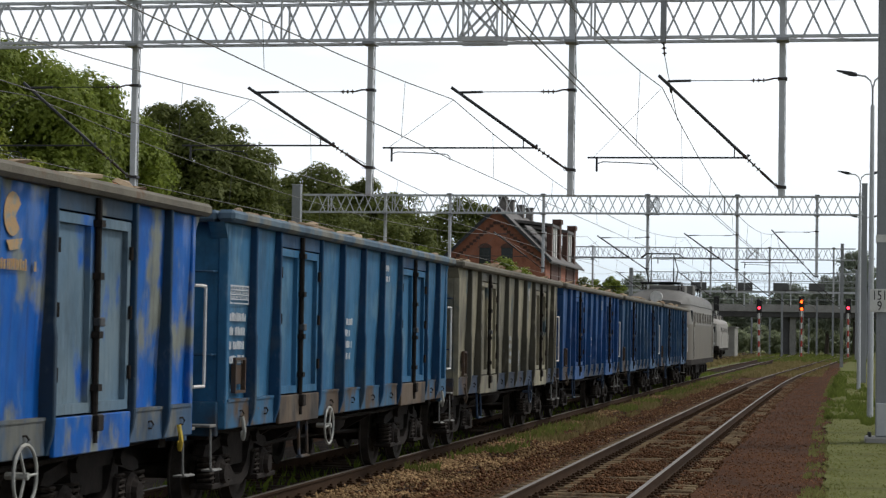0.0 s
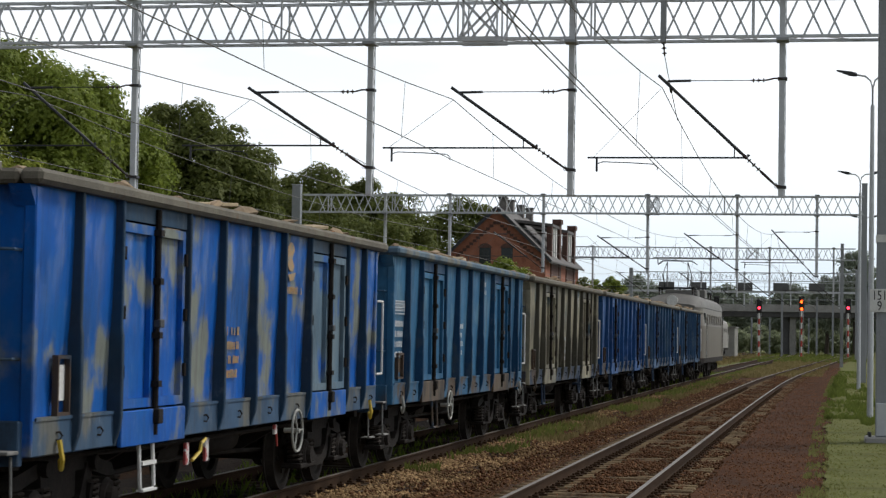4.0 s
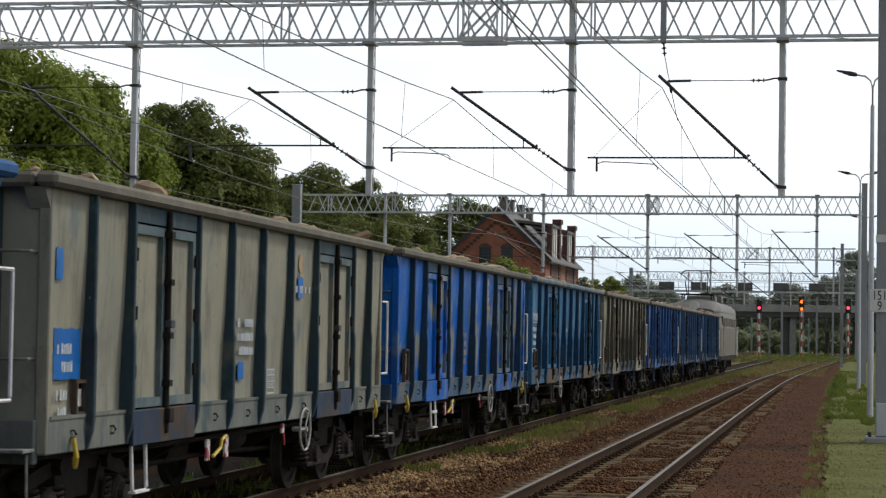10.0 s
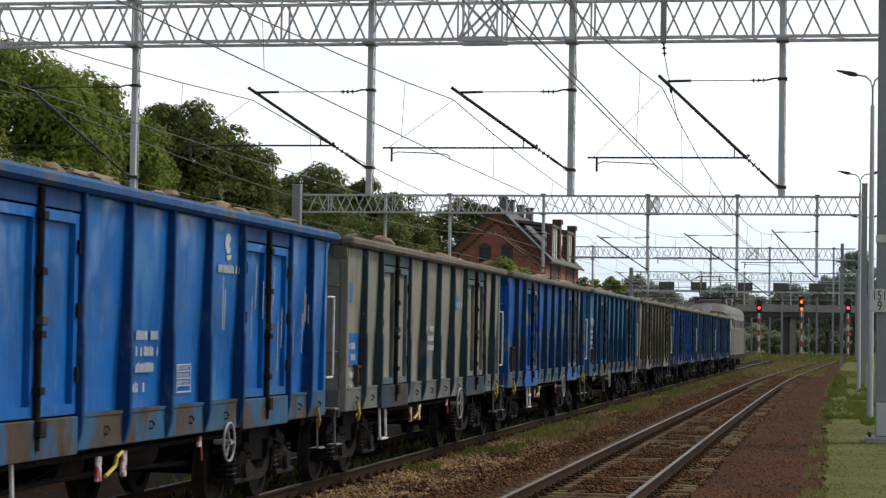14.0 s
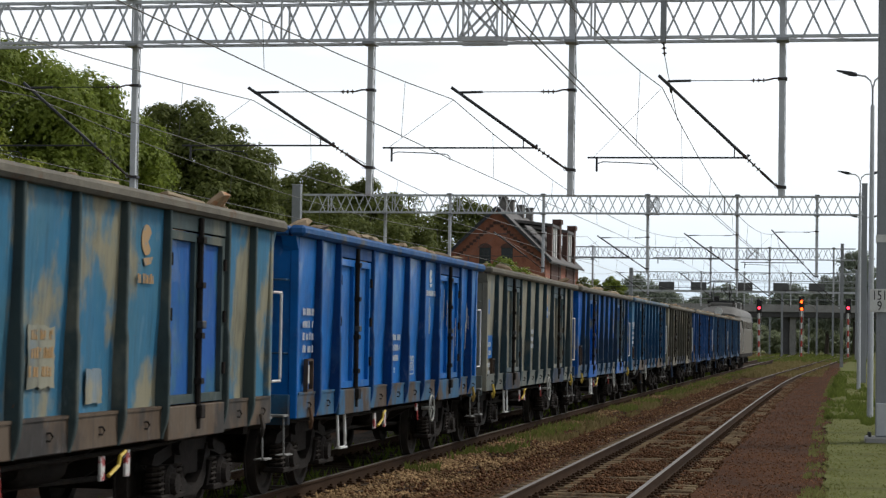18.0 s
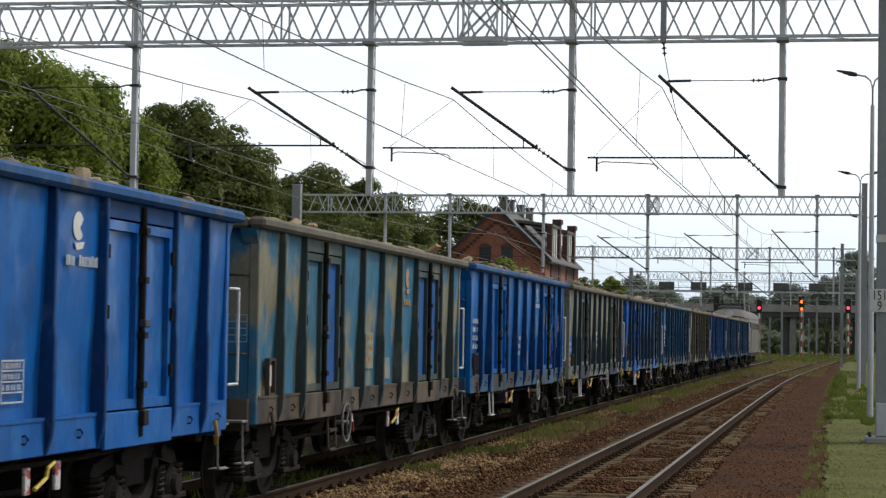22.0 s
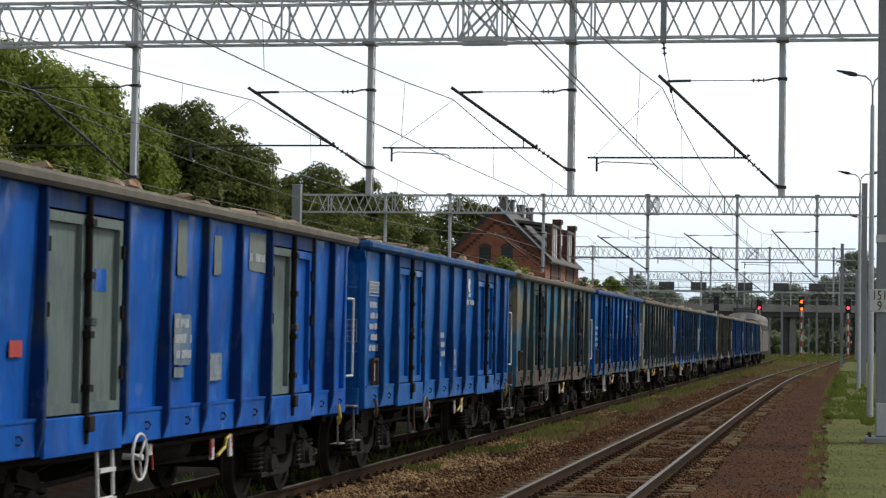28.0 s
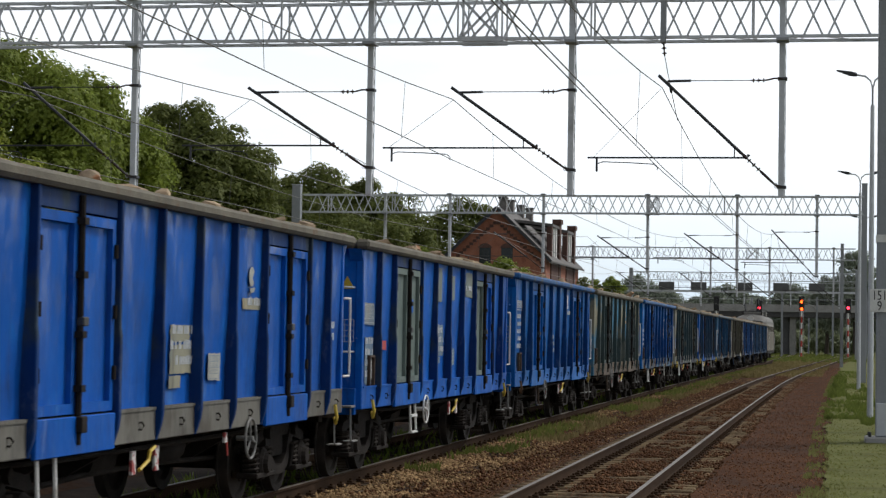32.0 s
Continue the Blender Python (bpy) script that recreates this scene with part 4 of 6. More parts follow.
    for i in range(rubble):
        r = rnd.uniform(0.05, 0.12)
        y, x = rnd.uniform(-6.0, 6.0), rnd.uniform(0.85, 1.24)
        g = Geo().ball((0, 0, 0), r, 7, 4, (1, rnd.uniform(0.8, 3.0), rnd.uniform(0.4, 0.8)))
        g.v = [tuple(c * (1 + 0.6 * noise.noise(Vector(p) * 6 + Vector((i, seed, 0)))) for c in p) for p in g.v]
        q = part("lump", g, RUBBLE, w)
        q.location, q.rotation_euler = (x, y, 3.27 + rnd.uniform(-0.05, 0.07)), (rnd.uniform(-0.4, 0.4), rnd.uniform(-0.4, 0.4), rnd.uniform(0, 3))
    for i in range(4):
        y, x, ln = rnd.uniform(-5.6, 5.6), rnd.uniform(0.7, 1.2), rnd.uniform(0.25, 0.6)
        q = part("board", Geo().box(-0.09, 0.09, -ln, ln, -0.02, 0.02, 0.006), BOARDWOOD, w, "pale timber offcut")
        q.location, q.rotation_euler = (x, y, 3.30 + rnd.uniform(-0.01, 0.05)), (rnd.uniform(-0.08, 0.08), rnd.uniform(-0.35, 0.2), rnd.uniform(-0.3, 0.3))
    # plates and writing on the near side
    for m in marks:
        kind, y, z, wd, hh = m[:5]
        g = Geo()
        x = SIDE_X + (0.014 if z - (0.15 * hh if kind == "text" else 0.7 * hh) > 2.3 else -0.002 if z > 2.1 else -0.014)
        if kind == "scrape" or any(a < y < b for a, b in DOORS):
            x = SIDE_X + (0.047 if kind == "scrape" else -0.004)
        if kind == "text":
            bars(g, x + 0.0045, y, z, wd, 0.15, hh, 1, rnd)
            part("lettering", g, m[5] if len(m) > 5 else LETTER, w, "worn pale stencilled lettering", kind="stuff")
        elif kind == "table":
            g.join(frame_geo(x, x + 0.004, y, y + wd, z - hh, z, 0.014))
            for i in range(1, 4):
                g.box(x, x + 0.004, y + 0.02, y + wd - 0.02, z - hh * i / 4 - 0.006, z - hh * i / 4 + 0.006)
                u = y + 0.04
                while u < y + wd - 0.06:
                    g.box(x, x + 0.004, u, u + 0.022, z - hh * (i - 0.2) / 4, z - hh * (i - 0.72) / 4)
                    u += rnd.uniform(0.04, 0.07)
            part("data_panel", g, m[5] if len(m) > 5 else LETTER, w, "pale stencilled data panel", kind="stuff")
        elif kind == "patch":
            # one sheet of paint with a ragged outline
            nn, rag = 40, []
            for i in range(nn):
                a = 2 * math.pi * i / nn
                k = max(abs(math.cos(a)), abs(math.sin(a))) ** -1.0
                k *= 1.0 + 0.10 * noise.noise(Vector((math.cos(a) * 4.6, math.sin(a) * 4.6, seed + y))) + rnd.uniform(-0.03, 0.03)
                rag.append((y + wd / 2 + 0.5 * wd * k * math.cos(a), z - hh / 2 + 0.5 * hh * k * math.sin(a)))
            g.prism(rag, x, x + 0.004, "x")
            part("paint_patch", g, m[5], w)
        elif kind == "swirl":
            # a plain round spot with a bite out of it, and a short bar
            rim = [(math.cos(q), math.sin(q)) for q in np.linspace(0.5, 5.6, 14)] + [(0.25, -0.1)]
            g.prism([(y + 0.75 * wd * u, z + 0.25 * wd + 0.72 * wd * v) for u, v in rim], x, x + 0.004, "x")
            g.prism([(y - 0.5 * wd, z - 0.62 * wd), (y + 0.9 * wd, z - 0.5 * wd), (y + 0.6 * wd, z - 0.85 * wd), (y - 0.2 * wd, z - 0.95 * wd)], x, x + 0.004, "x")
            part("emblem", g, m[5] if len(m) > 5 else PALEORANGE, w, "pale painted emblem" if len(m) > 5 else "faded orange emblem")
        elif kind == "scrape":
            for i in range(hh):
                u0, v0 = y + rnd.uniform(0, wd), z + rnd.uniform(-0.5, 0.3)
                part("scrape", Geo().bar((x, u0, v0), (x, u0 - rnd.uniform(0.0, 0.06), v0 - rnd.uniform(0.2, 0.6)), 0.004, rnd.uniform(0.012, 0.03), up=(0, 1, 0)), STRIPGREY, w)
        elif kind == "box":
            g.join(frame_geo(x - 0.002, x + 0.05, y, y + wd, z - hh, z, 0.03))
            c = part("label_holder", g, SILL_B, w)
            part("label_card", Geo().box(x, x + 0.01, y + 0.04, y + wd - 0.04, z - hh * 0.75, z - 0.08), m[5] if len(m) > 5 else WHITE, c)
    MOVERS.append((w, at, ws))
    return w


BLUE = (0.003, 0.095, 0.43)
TEAL = (0.042, 0.150, 0.275)
BEIGE = (0.28, 0.26, 0.185)
P_A = paint("paint_blue_patched", BLUE, (0.20, 0.22, 0.195), 0.54, (0.008, 0.105, 0.37), 1, gloss=0.55)
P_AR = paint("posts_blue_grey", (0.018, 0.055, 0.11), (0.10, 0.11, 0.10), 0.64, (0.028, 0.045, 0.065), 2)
P_AD = paint("doors_grey", (0.15, 0.21, 0.25), BLUE, 0.62, (0.10, 0.17, 0.24), 3)
P_B = paint("paint_teal_blue", TEAL, (0.085, 0.19, 0.29), 0.58, (0.028, 0.115, 0.235), 4)
# teal body paint darkened: the shade on the posts is in the colour
P_B_SHADE = paint("posts_teal_shaded", (0.016, 0.065, 0.14), (0.05, 0.08, 0.11), 0.62, (0.016, 0.05, 0.11), 33)
P_C = paint("paint_olive_beige", (0.32, 0.295, 0.21), (0.06, 0.10, 0.12), 0.60, (0.15, 0.14, 0.11), 5, 0.8)
P_CR = paint("posts_dark_olive", (0.09, 0.088, 0.072), BEIGE, 0.66, (0.07, 0.065, 0.05), 6)
P_D = paint("paint_blue_dark", (0.03, 0.095, 0.25), (0.065, 0.13, 0.29), 0.58, (0.018, 0.065, 0.19), 7)
P_E = paint("paint_slate_blue", (0.045, 0.105, 0.195), (0.095, 0.145, 0.205), 0.58, (0.035, 0.08, 0.165), 8)
P_G = paint("paint_beige_grey", (0.29, 0.275, 0.205), (0.15, 0.18, 0.185), 0.63, (0.23, 0.225, 0.185), 9, 1.0)
P_GF = paint("frames_grey_teal", (0.12, 0.155, 0.165), (0.22, 0.21, 0.17), 0.56, (0.08, 0.12, 0.135), 25, 0.6)
P_GR = paint("posts_slate", (0.025, 0.055, 0.075), (0.10, 0.11, 0.10), 0.62, (0.04, 0.06, 0.07), 10)
P_H = paint("paint_bright_blue", (0.008, 0.14, 0.45), (0.035, 0.18, 0.45), 0.60, (0.006, 0.115, 0.40), 11, 0.2, 0.36, gloss=0.55)
P_I = paint("paint_teal_beige", (0.035, 0.165, 0.30), (0.25, 0.235, 0.165), 0.515, (0.055, 0.165, 0.24), 12, 0.7)
P_IR = paint("posts_dark_green", (0.065, 0.085, 0.080), (0.13, 0.135, 0.11), 0.58, (0.045, 0.07, 0.075), 13)
P_ID = paint("doors_blue_teal", (0.02, 0.10, 0.36), (0.04, 0.14, 0.24), 0.56, (0.02, 0.11, 0.33), 14, gloss=0.55)
P_J = paint("paint_blue_logo", (0.005, 0.12, 0.42), (0.02, 0.15, 0.43), 0.60, (0.004, 0.10, 0.37), 15, 0.3, 0.36, gloss=0.55)
P_K = paint("paint_royal_blue", (0.002, 0.11, 0.49), (0.012, 0.15, 0.53), 0.60, (0.001, 0.085, 0.39), 16, 0.4, gloss=0.55)
P_KD = paint("doors_pale_grey", (0.155, 0.20, 0.185), (0.12, 0.16, 0.16), 0.58, (0.14, 0.18, 0.17), 17, 0.5)
P_L = paint("paint_royal_blue_deep", (0.001, 0.095, 0.44), (0.005, 0.12, 0.46), 0.62, (0.001, 0.08, 0.38), 18, 0.3, gloss=0.55)
# blue body paints darkened to hold the shade on the posts' near faces
P_H_SHADE = paint("posts_mid_blue_shaded", (0.006, 0.055, 0.19), (0.02, 0.07, 0.18), 0.62, (0.005, 0.045, 0.16), 22, 0.4)
P_K_SHADE = paint("posts_royal_blue_shaded", (0.004, 0.035, 0.15), (0.03, 0.05, 0.08), 0.60, (0.004, 0.028, 0.11), 23, 0.5)
SILL_A = paint("sill_blue_grey", (0.045, 0.085, 0.14), (0.13, 0.135, 0.125), 0.54, (0.05, 0.10, 0.18), 26, 0.9)
SILL_T = paint("sill_teal_rust", (0.03, 0.12, 0.24), (0.085, 0.062, 0.045), 0.52, (0.04, 0.11, 0.19), 27, 1.0)
FADED = paint("faded_lettering_ground", (0.19, 0.25, 0.30), (0.30, 0.31, 0.30), 0.54, (0.12, 0.20, 0.31), 28, 0.4)
SILL_R = paint("sill_brown_rust", (0.105, 0.072, 0.047), (0.05, 0.045, 0.042), 0.52, (0.13, 0.10, 0.075), 24, 1.0)
FADEDTAN = paint("faded_tan_lettering_ground", (0.34, 0.31, 0.22), (0.20, 0.26, 0.30), 0.58, (0.28, 0.28, 0.22), 29, 0.4)
FADEDGREY = paint("old_grey_coat", (0.20, 0.225, 0.20), (0.12, 0.20, 0.30), 0.60, (0.17, 0.20, 0.19), 30, 0.5)
SILL_W = paint("sill_beige_slate", (0.20, 0.20, 0.165), (0.06, 0.09, 0.10), 0.56, (0.13, 0.145, 0.135), 34, 0.8)
SILL_Y = paint("rusty_yellow", (0.42, 0.30, 0.07), (0.14, 0.08, 0.05), 0.52, (0.30, 0.20, 0.06), 31, 1.0)
RIM_D = paint("rim_dusty_blue", (0.10, 0.15, 0.19), (0.17, 0.17, 0.15), 0.52, (0.07, 0.12, 0.18), 32, 0.3)
PALEORANGE = plain("faded_orange_mark", (0.42, 0.24, 0.09), (0.36, 0.25, 0.13), 6.0, 0.7, bump=0.1, stain=(0.20, 0.21, 0.19), stain_at=(0.5, 0.62), stain_scale=9.0)
SILL_G = paint("sill_grey", (0.17, 0.165, 0.145), (0.10, 0.09, 0.075), 0.56, (0.14, 0.135, 0.12), 19, 0.9)
SILL_B = paint("sill_rusty_blue", (0.025, 0.045, 0.085), (0.075, 0.052, 0.038), 0.54, (0.035, 0.045, 0.06), 20, 1.0)
RIM_B = paint("rim_blue", (0.02, 0.09, 0.26), (0.12, 0.12, 0.12), 0.58, (0.03, 0.10, 0.24), 21, 0.2)

STD = [("text", -0.85, 2.00, 0.6, 4), ("table", 0.42, 1.70, 0.44, 0.3), ("swirl", 1.98, 2.86, 0.14, 0, STRIPGREY), ("box", -5.9, 1.72, 0.3, 0.42)]
C_G = -0.28
STEP = 14.04
wagon("high-sided open wagon in dark slate blue paint behind the locomotive", P_E, [P_E], P_E, DUSTY, SILL_B, C_G + 6 * STEP, 1, STD, wheel_y=2.0, step_m=SILL_B, wheel_m=SILL_B, hook_m=SILL_R)
wagon("high-sided open wagon in weathered slate blue paint", P_E, [P_D], P_E, DUSTY, SILL_B, C_G + 5 * STEP, 2, STD, wheel_y=2.0, step_m=SILL_B, wheel_m=SILL_B, hook_m=SILL_R)
wagon("high-sided open wagon in dark blue paint", P_D, [P_D], P_D, DUSTY, SILL_B, C_G + 4 * STEP, 3, STD, wheel_y=2.0, step_m=SILL_B, wheel_m=SILL_B, hook_m=SILL_R)
wagon("high-sided open wagon in olive beige paint with dark posts", P_C, [P_C], P_CR, DUSTY, SILL_B, C_G + 3 * STEP, 4, STD, wheel_y=2.0, step_m=SILL_B, wheel_m=SILL_B, hook_m=SILL_R)
wagon("high-sided open wagon in faded teal blue paint", P_B, [P_B], P_B_SHADE, RIM_D, SILL_T, C_G + 2 * STEP, 5,
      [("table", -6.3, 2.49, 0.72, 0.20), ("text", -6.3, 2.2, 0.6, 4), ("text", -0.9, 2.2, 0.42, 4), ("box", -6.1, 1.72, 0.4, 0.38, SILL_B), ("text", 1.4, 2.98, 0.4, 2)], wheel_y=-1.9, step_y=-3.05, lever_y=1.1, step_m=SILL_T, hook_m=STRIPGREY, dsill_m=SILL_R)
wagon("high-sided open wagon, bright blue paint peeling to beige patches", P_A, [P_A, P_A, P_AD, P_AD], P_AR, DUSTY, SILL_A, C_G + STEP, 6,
      [("text", -1.07, 2.05, 0.66, 4, PALEORANGE), ("swirl", 1.68, 2.82, 0.24, 0), ("text", 1.36, 2.54, 0.8, 1, PALEORANGE), ("box", -5.9, 1.78, 0.3, 0.5)], wheel_y=1.95, step_y=-3.5, wheel_r=0.245, rung=True, lever_y=-2.0)
wagon("high-sided open wagon in beige grey paint with slate posts", P_G, [P_G], P_GR, DUSTY, SILL_W, C_G, 7,
      [("text", -0.82, 2.14, 0.6, 3), ("patch", -0.74, 1.67, 0.22, 0.19, P_H), ("table", 0.45, 1.58, 0.34, 0.28), ("swirl", 1.82, 2.78, 0.15, 0), ("patch", 1.70, 2.66, 0.24, 0.25, P_H), ("text", 1.58, 2.56, 0.66, 1),
       ("patch", -6.28, 2.66, 0.16, 0.26, P_H), ("patch", -6.22, 2.00, 0.62, 0.42, P_H), ("text", -6.15, 1.88, 0.34, 2), ("text", -6.15, 1.5, 0.24, 2), ("box", -5.78, 1.57, 0.26, 0.3)], wheel_y=2.0, step_y=-4.05, frame_m=P_GF, dsill_m=SILL_B, wheel_r=0.25)
wagon("high-sided open wagon in clean mid blue paint with emblem", P_H, [P_H], P_H_SHADE, RIM_B, SILL_T, C_G - STEP, 8,
      [("text", -0.84, 2.0, 0.62, 3), ("text", -0.9, 1.52, 0.3, 1), ("table", 0.42, 1.67, 0.46, 0.28), ("swirl", 2.02, 2.88, 0.15, 0, LETTER), ("text", 1.66, 2.70, 0.82, 1), ("scrape", 2.55, 2.5, 1.8, 9), ("scrape", 4.6, 2.5, 1.2, 7), ("scrape", 1.7, 2.3, 0.4, 2),
       ("text", -6.1, 2.3, 0.5, 4), ("box", -5.95, 1.68, 0.3, 0.4, WHITE)], wheel_y=2.05, step_y=-4.0, dsill_m=SILL_T, wheel_r=0.20, hook_m=SILL_Y)
wagon("high-sided open wagon in mottled teal and beige with blue doors", P_I, [P_I, P_ID, P_ID, P_ID], P_IR, DUSTY, SILL_R, C_G - 2 * STEP, 9,
      [("patch", -0.86, 2.02, 0.58, 0.5, FADEDTAN), ("text", -0.84, 2.0, 0.5, 3, PALEORANGE), ("swirl", 1.95, 2.78, 0.2, 0), ("text", 1.7, 2.52, 0.5, 1, PALEORANGE), ("patch", 0.48, 1.66, 0.4, 0.3, FADEDTAN), ("box", -5.95, 1.7, 0.3, 0.42, WHITE)], wheel_y=-2.14, step_y=-2.78, lever_y=1.1, step_m=SILL_R, wheel_m=STEPGREY, frame_m=P_IR, dsill_m=SILL_R, hook_m=SILL_R, rung=True, wheel_r=0.245)
wagon("high-sided open wagon in smooth deep blue paint with white emblem", P_J, [P_J], P_H_SHADE, RIM_B, P_J, C_G - 3 * STEP, 10,
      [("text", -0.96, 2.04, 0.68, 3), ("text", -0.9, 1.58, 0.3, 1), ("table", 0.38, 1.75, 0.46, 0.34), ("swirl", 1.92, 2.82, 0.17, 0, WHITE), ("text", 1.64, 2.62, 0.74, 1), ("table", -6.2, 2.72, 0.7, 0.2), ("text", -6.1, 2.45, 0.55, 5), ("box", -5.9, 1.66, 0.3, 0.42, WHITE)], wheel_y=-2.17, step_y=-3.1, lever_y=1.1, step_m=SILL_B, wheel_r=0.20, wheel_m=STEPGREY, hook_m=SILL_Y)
wagon("high-sided open wagon in royal blue paint with pale grey doors", P_K, [P_KD, P_KD, P_KD, P_K], P_K_SHADE, DUSTY, P_K, C_G - 4 * STEP, 11,
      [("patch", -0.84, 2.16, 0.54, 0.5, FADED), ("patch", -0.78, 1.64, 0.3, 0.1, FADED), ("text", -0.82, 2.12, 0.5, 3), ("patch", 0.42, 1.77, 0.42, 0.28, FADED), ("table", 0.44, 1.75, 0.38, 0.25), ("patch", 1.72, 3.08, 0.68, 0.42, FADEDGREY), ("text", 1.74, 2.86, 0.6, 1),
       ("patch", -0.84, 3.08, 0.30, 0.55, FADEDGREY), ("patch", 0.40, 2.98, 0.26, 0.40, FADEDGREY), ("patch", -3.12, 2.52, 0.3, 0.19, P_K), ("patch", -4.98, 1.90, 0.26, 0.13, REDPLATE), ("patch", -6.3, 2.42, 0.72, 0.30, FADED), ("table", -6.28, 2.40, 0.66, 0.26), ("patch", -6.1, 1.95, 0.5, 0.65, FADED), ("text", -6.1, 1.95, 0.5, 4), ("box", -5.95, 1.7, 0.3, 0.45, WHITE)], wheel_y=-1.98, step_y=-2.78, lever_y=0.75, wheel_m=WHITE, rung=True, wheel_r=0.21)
wagon("high-sided open wagon in royal blue paint with grey sill patches", P_L, [P_L], P_K_SHADE, DUSTY, SILL_G, C_G - 5 * STEP, 12,
      [("patch", -0.74, 2.05, 0.62, 0.16, FADEDTAN), ("patch", -0.74, 1.86, 0.68, 0.28, FADEDTAN), ("patch", -0.76, 1.56, 0.36, 0.12, FADEDTAN), ("text", -0.74, 2.06, 0.66, 3), ("patch", 0.54, 1.77, 0.42, 0.28, STRIPGREY), ("table", 0.56, 1.75, 0.38, 0.25, FADED), ("swirl", 2.03, 2.56, 0.15, 0, STRIPGREY), ("patch", 1.74, 2.36, 0.74, 0.12, FADEDTAN), ("text", 1.76, 2.38, 0.7, 1, LETTER), ("text", 5.7, 2.15, 0.3, 2)], wheel_y=1.96, step_y=-4.0, wheel_m=STEPGREY, wheel_r=0.215)


# ---- locomotives ----
LOCO_UP = plain("loco_light_grey", (0.14, 0.125, 0.103), (0.178, 0.160, 0.132), 1.5, 0.45, bump=0.1, stain=(0.15, 0.135, 0.11), stain_scale=1.2, stretch=(1, 1, 0.3), sheen=0.15)
LOCO_LOW = plain("loco_beige_grey", (0.112, 0.096, 0.075), (0.148, 0.128, 0.10), 1.5, 0.5, bump=0.1, stain=(0.115, 0.10, 0.08), stain_scale=1.2, stretch=(1, 1, 0.3), sheen=0.15)
LOCO_ROOF = plain("loco_roof_grey", (0.125, 0.122, 0.115), (0.175, 0.17, 0.16), 1.5, 0.6, bump=0.2, stain=(0.10, 0.097, 0.09), stain_scale=1.5, sheen=0.2)
GLASSY = plain("dark_window_glass", (0.012, 0.016, 0.018), (0.02, 0.025, 0.028), 1.0, 0.08, bump=0)
LOCO_WHITE = plain("loco_white", (0.27, 0.255, 0.235), (0.34, 0.325, 0.30), 1.0, 0.5, bump=0.05, stain=(0.24, 0.225, 0.20), stain_scale=1.0, sheen=0.15)
LENS = plain("lamp_lens", (0.55, 0.56, 0.55), (0.68, 0.68, 0.66), 8.0, 0.2, bump=0)


def half_width(y, half):
    u = max(abs(y) - (half - 1.5), 0.0) / 1.5
    return 1.47 - 0.38 * u * u


def loco_band(half, z0, z1, inset0=0.0, inset1=0.0):
    rows = []
    ys = [-half, -half + 0.2, -half + 0.6, -half + 1.1, -half + 1.6, 0, half - 1.6, half - 1.1, half - 0.6, half - 0.2, half]
    pts = [(half_width(y, half), y) for y in ys]
    ring = pts + [(-x, y) for x, y in reversed(pts)]
    for z, d in ((z0, inset0), (z1, inset1)):
        rows.append([(x - math.copysign(d, x), y - math.copysign(min(d, 0.3), y) * (abs(y) > half - 0.3), z) for x, y in ring])
    return Geo().loft(rows, True)


def loco_roof(half):
    g, rows = Geo(), []
    n = 10
    ys = [-half + 0.12, -half + 0.5, -half + 1.2, -half + 2.2, half - 2.2, half - 1.2, half - 0.5, half - 0.12]
    for y in ys:
        drop = 0.55 * max((abs(y) - (half - 2.2)) / 2.1, 0.0) ** 2
        w = half_width(y, half) - 0.06
        rows.append([(w * math.cos(math.pi * k / n), y, 3.48 + (0.72 - drop) * math.sin(math.pi * k / n) ** 0.7) for k in range(n + 1)])
    return g.loft(rows, True)


def pantograph(parent, yc, z, up):
    p = part("pantograph", frame_geo(-0.9, 0.9, yc - 0.9, yc + 0.9, z, z + 0.06, 0.06), DARKSTEEL, parent, "raised diamond pantograph" if up else "folded pantograph")
    h = 1.25 if up else 0.22
    for sx in (-0.55, 0.55):
        for e in (-1, 1):
            g = Geo()
            knee = (sx * 1.1, yc + e * 1.25, z + 0.06 + h * 0.48)
            g.tube([(sx, yc + e * 0.55, z + 0.05), knee], 0.03, 6)
            g.tube([knee, (sx * 0.9, yc, z + 0.06 + h)], 0.02, 6)
            part("arm", g, DARKSTEEL, p)
    g = Geo()
    for e in (-0.18, 0.18):
        g.tube([(-0.95, yc + e, z - 0.08 + h), (-0.7, yc + e, z + 0.1 + h), (0.7, yc + e, z + 0.1 + h), (0.95, yc + e, z - 0.08 + h)], 0.025, 6)
    part("contact_strip", g, DARKSTEEL, p)
    for sx in (-0.8, 0.8):
        for e in (-0.8, 0.8):
            q = Geo()
            insulator(q, (sx, yc + e, z - 0.3), (sx, yc + e, z), 0.08, 4)
            part("insulator", q, CERAMIC, p)


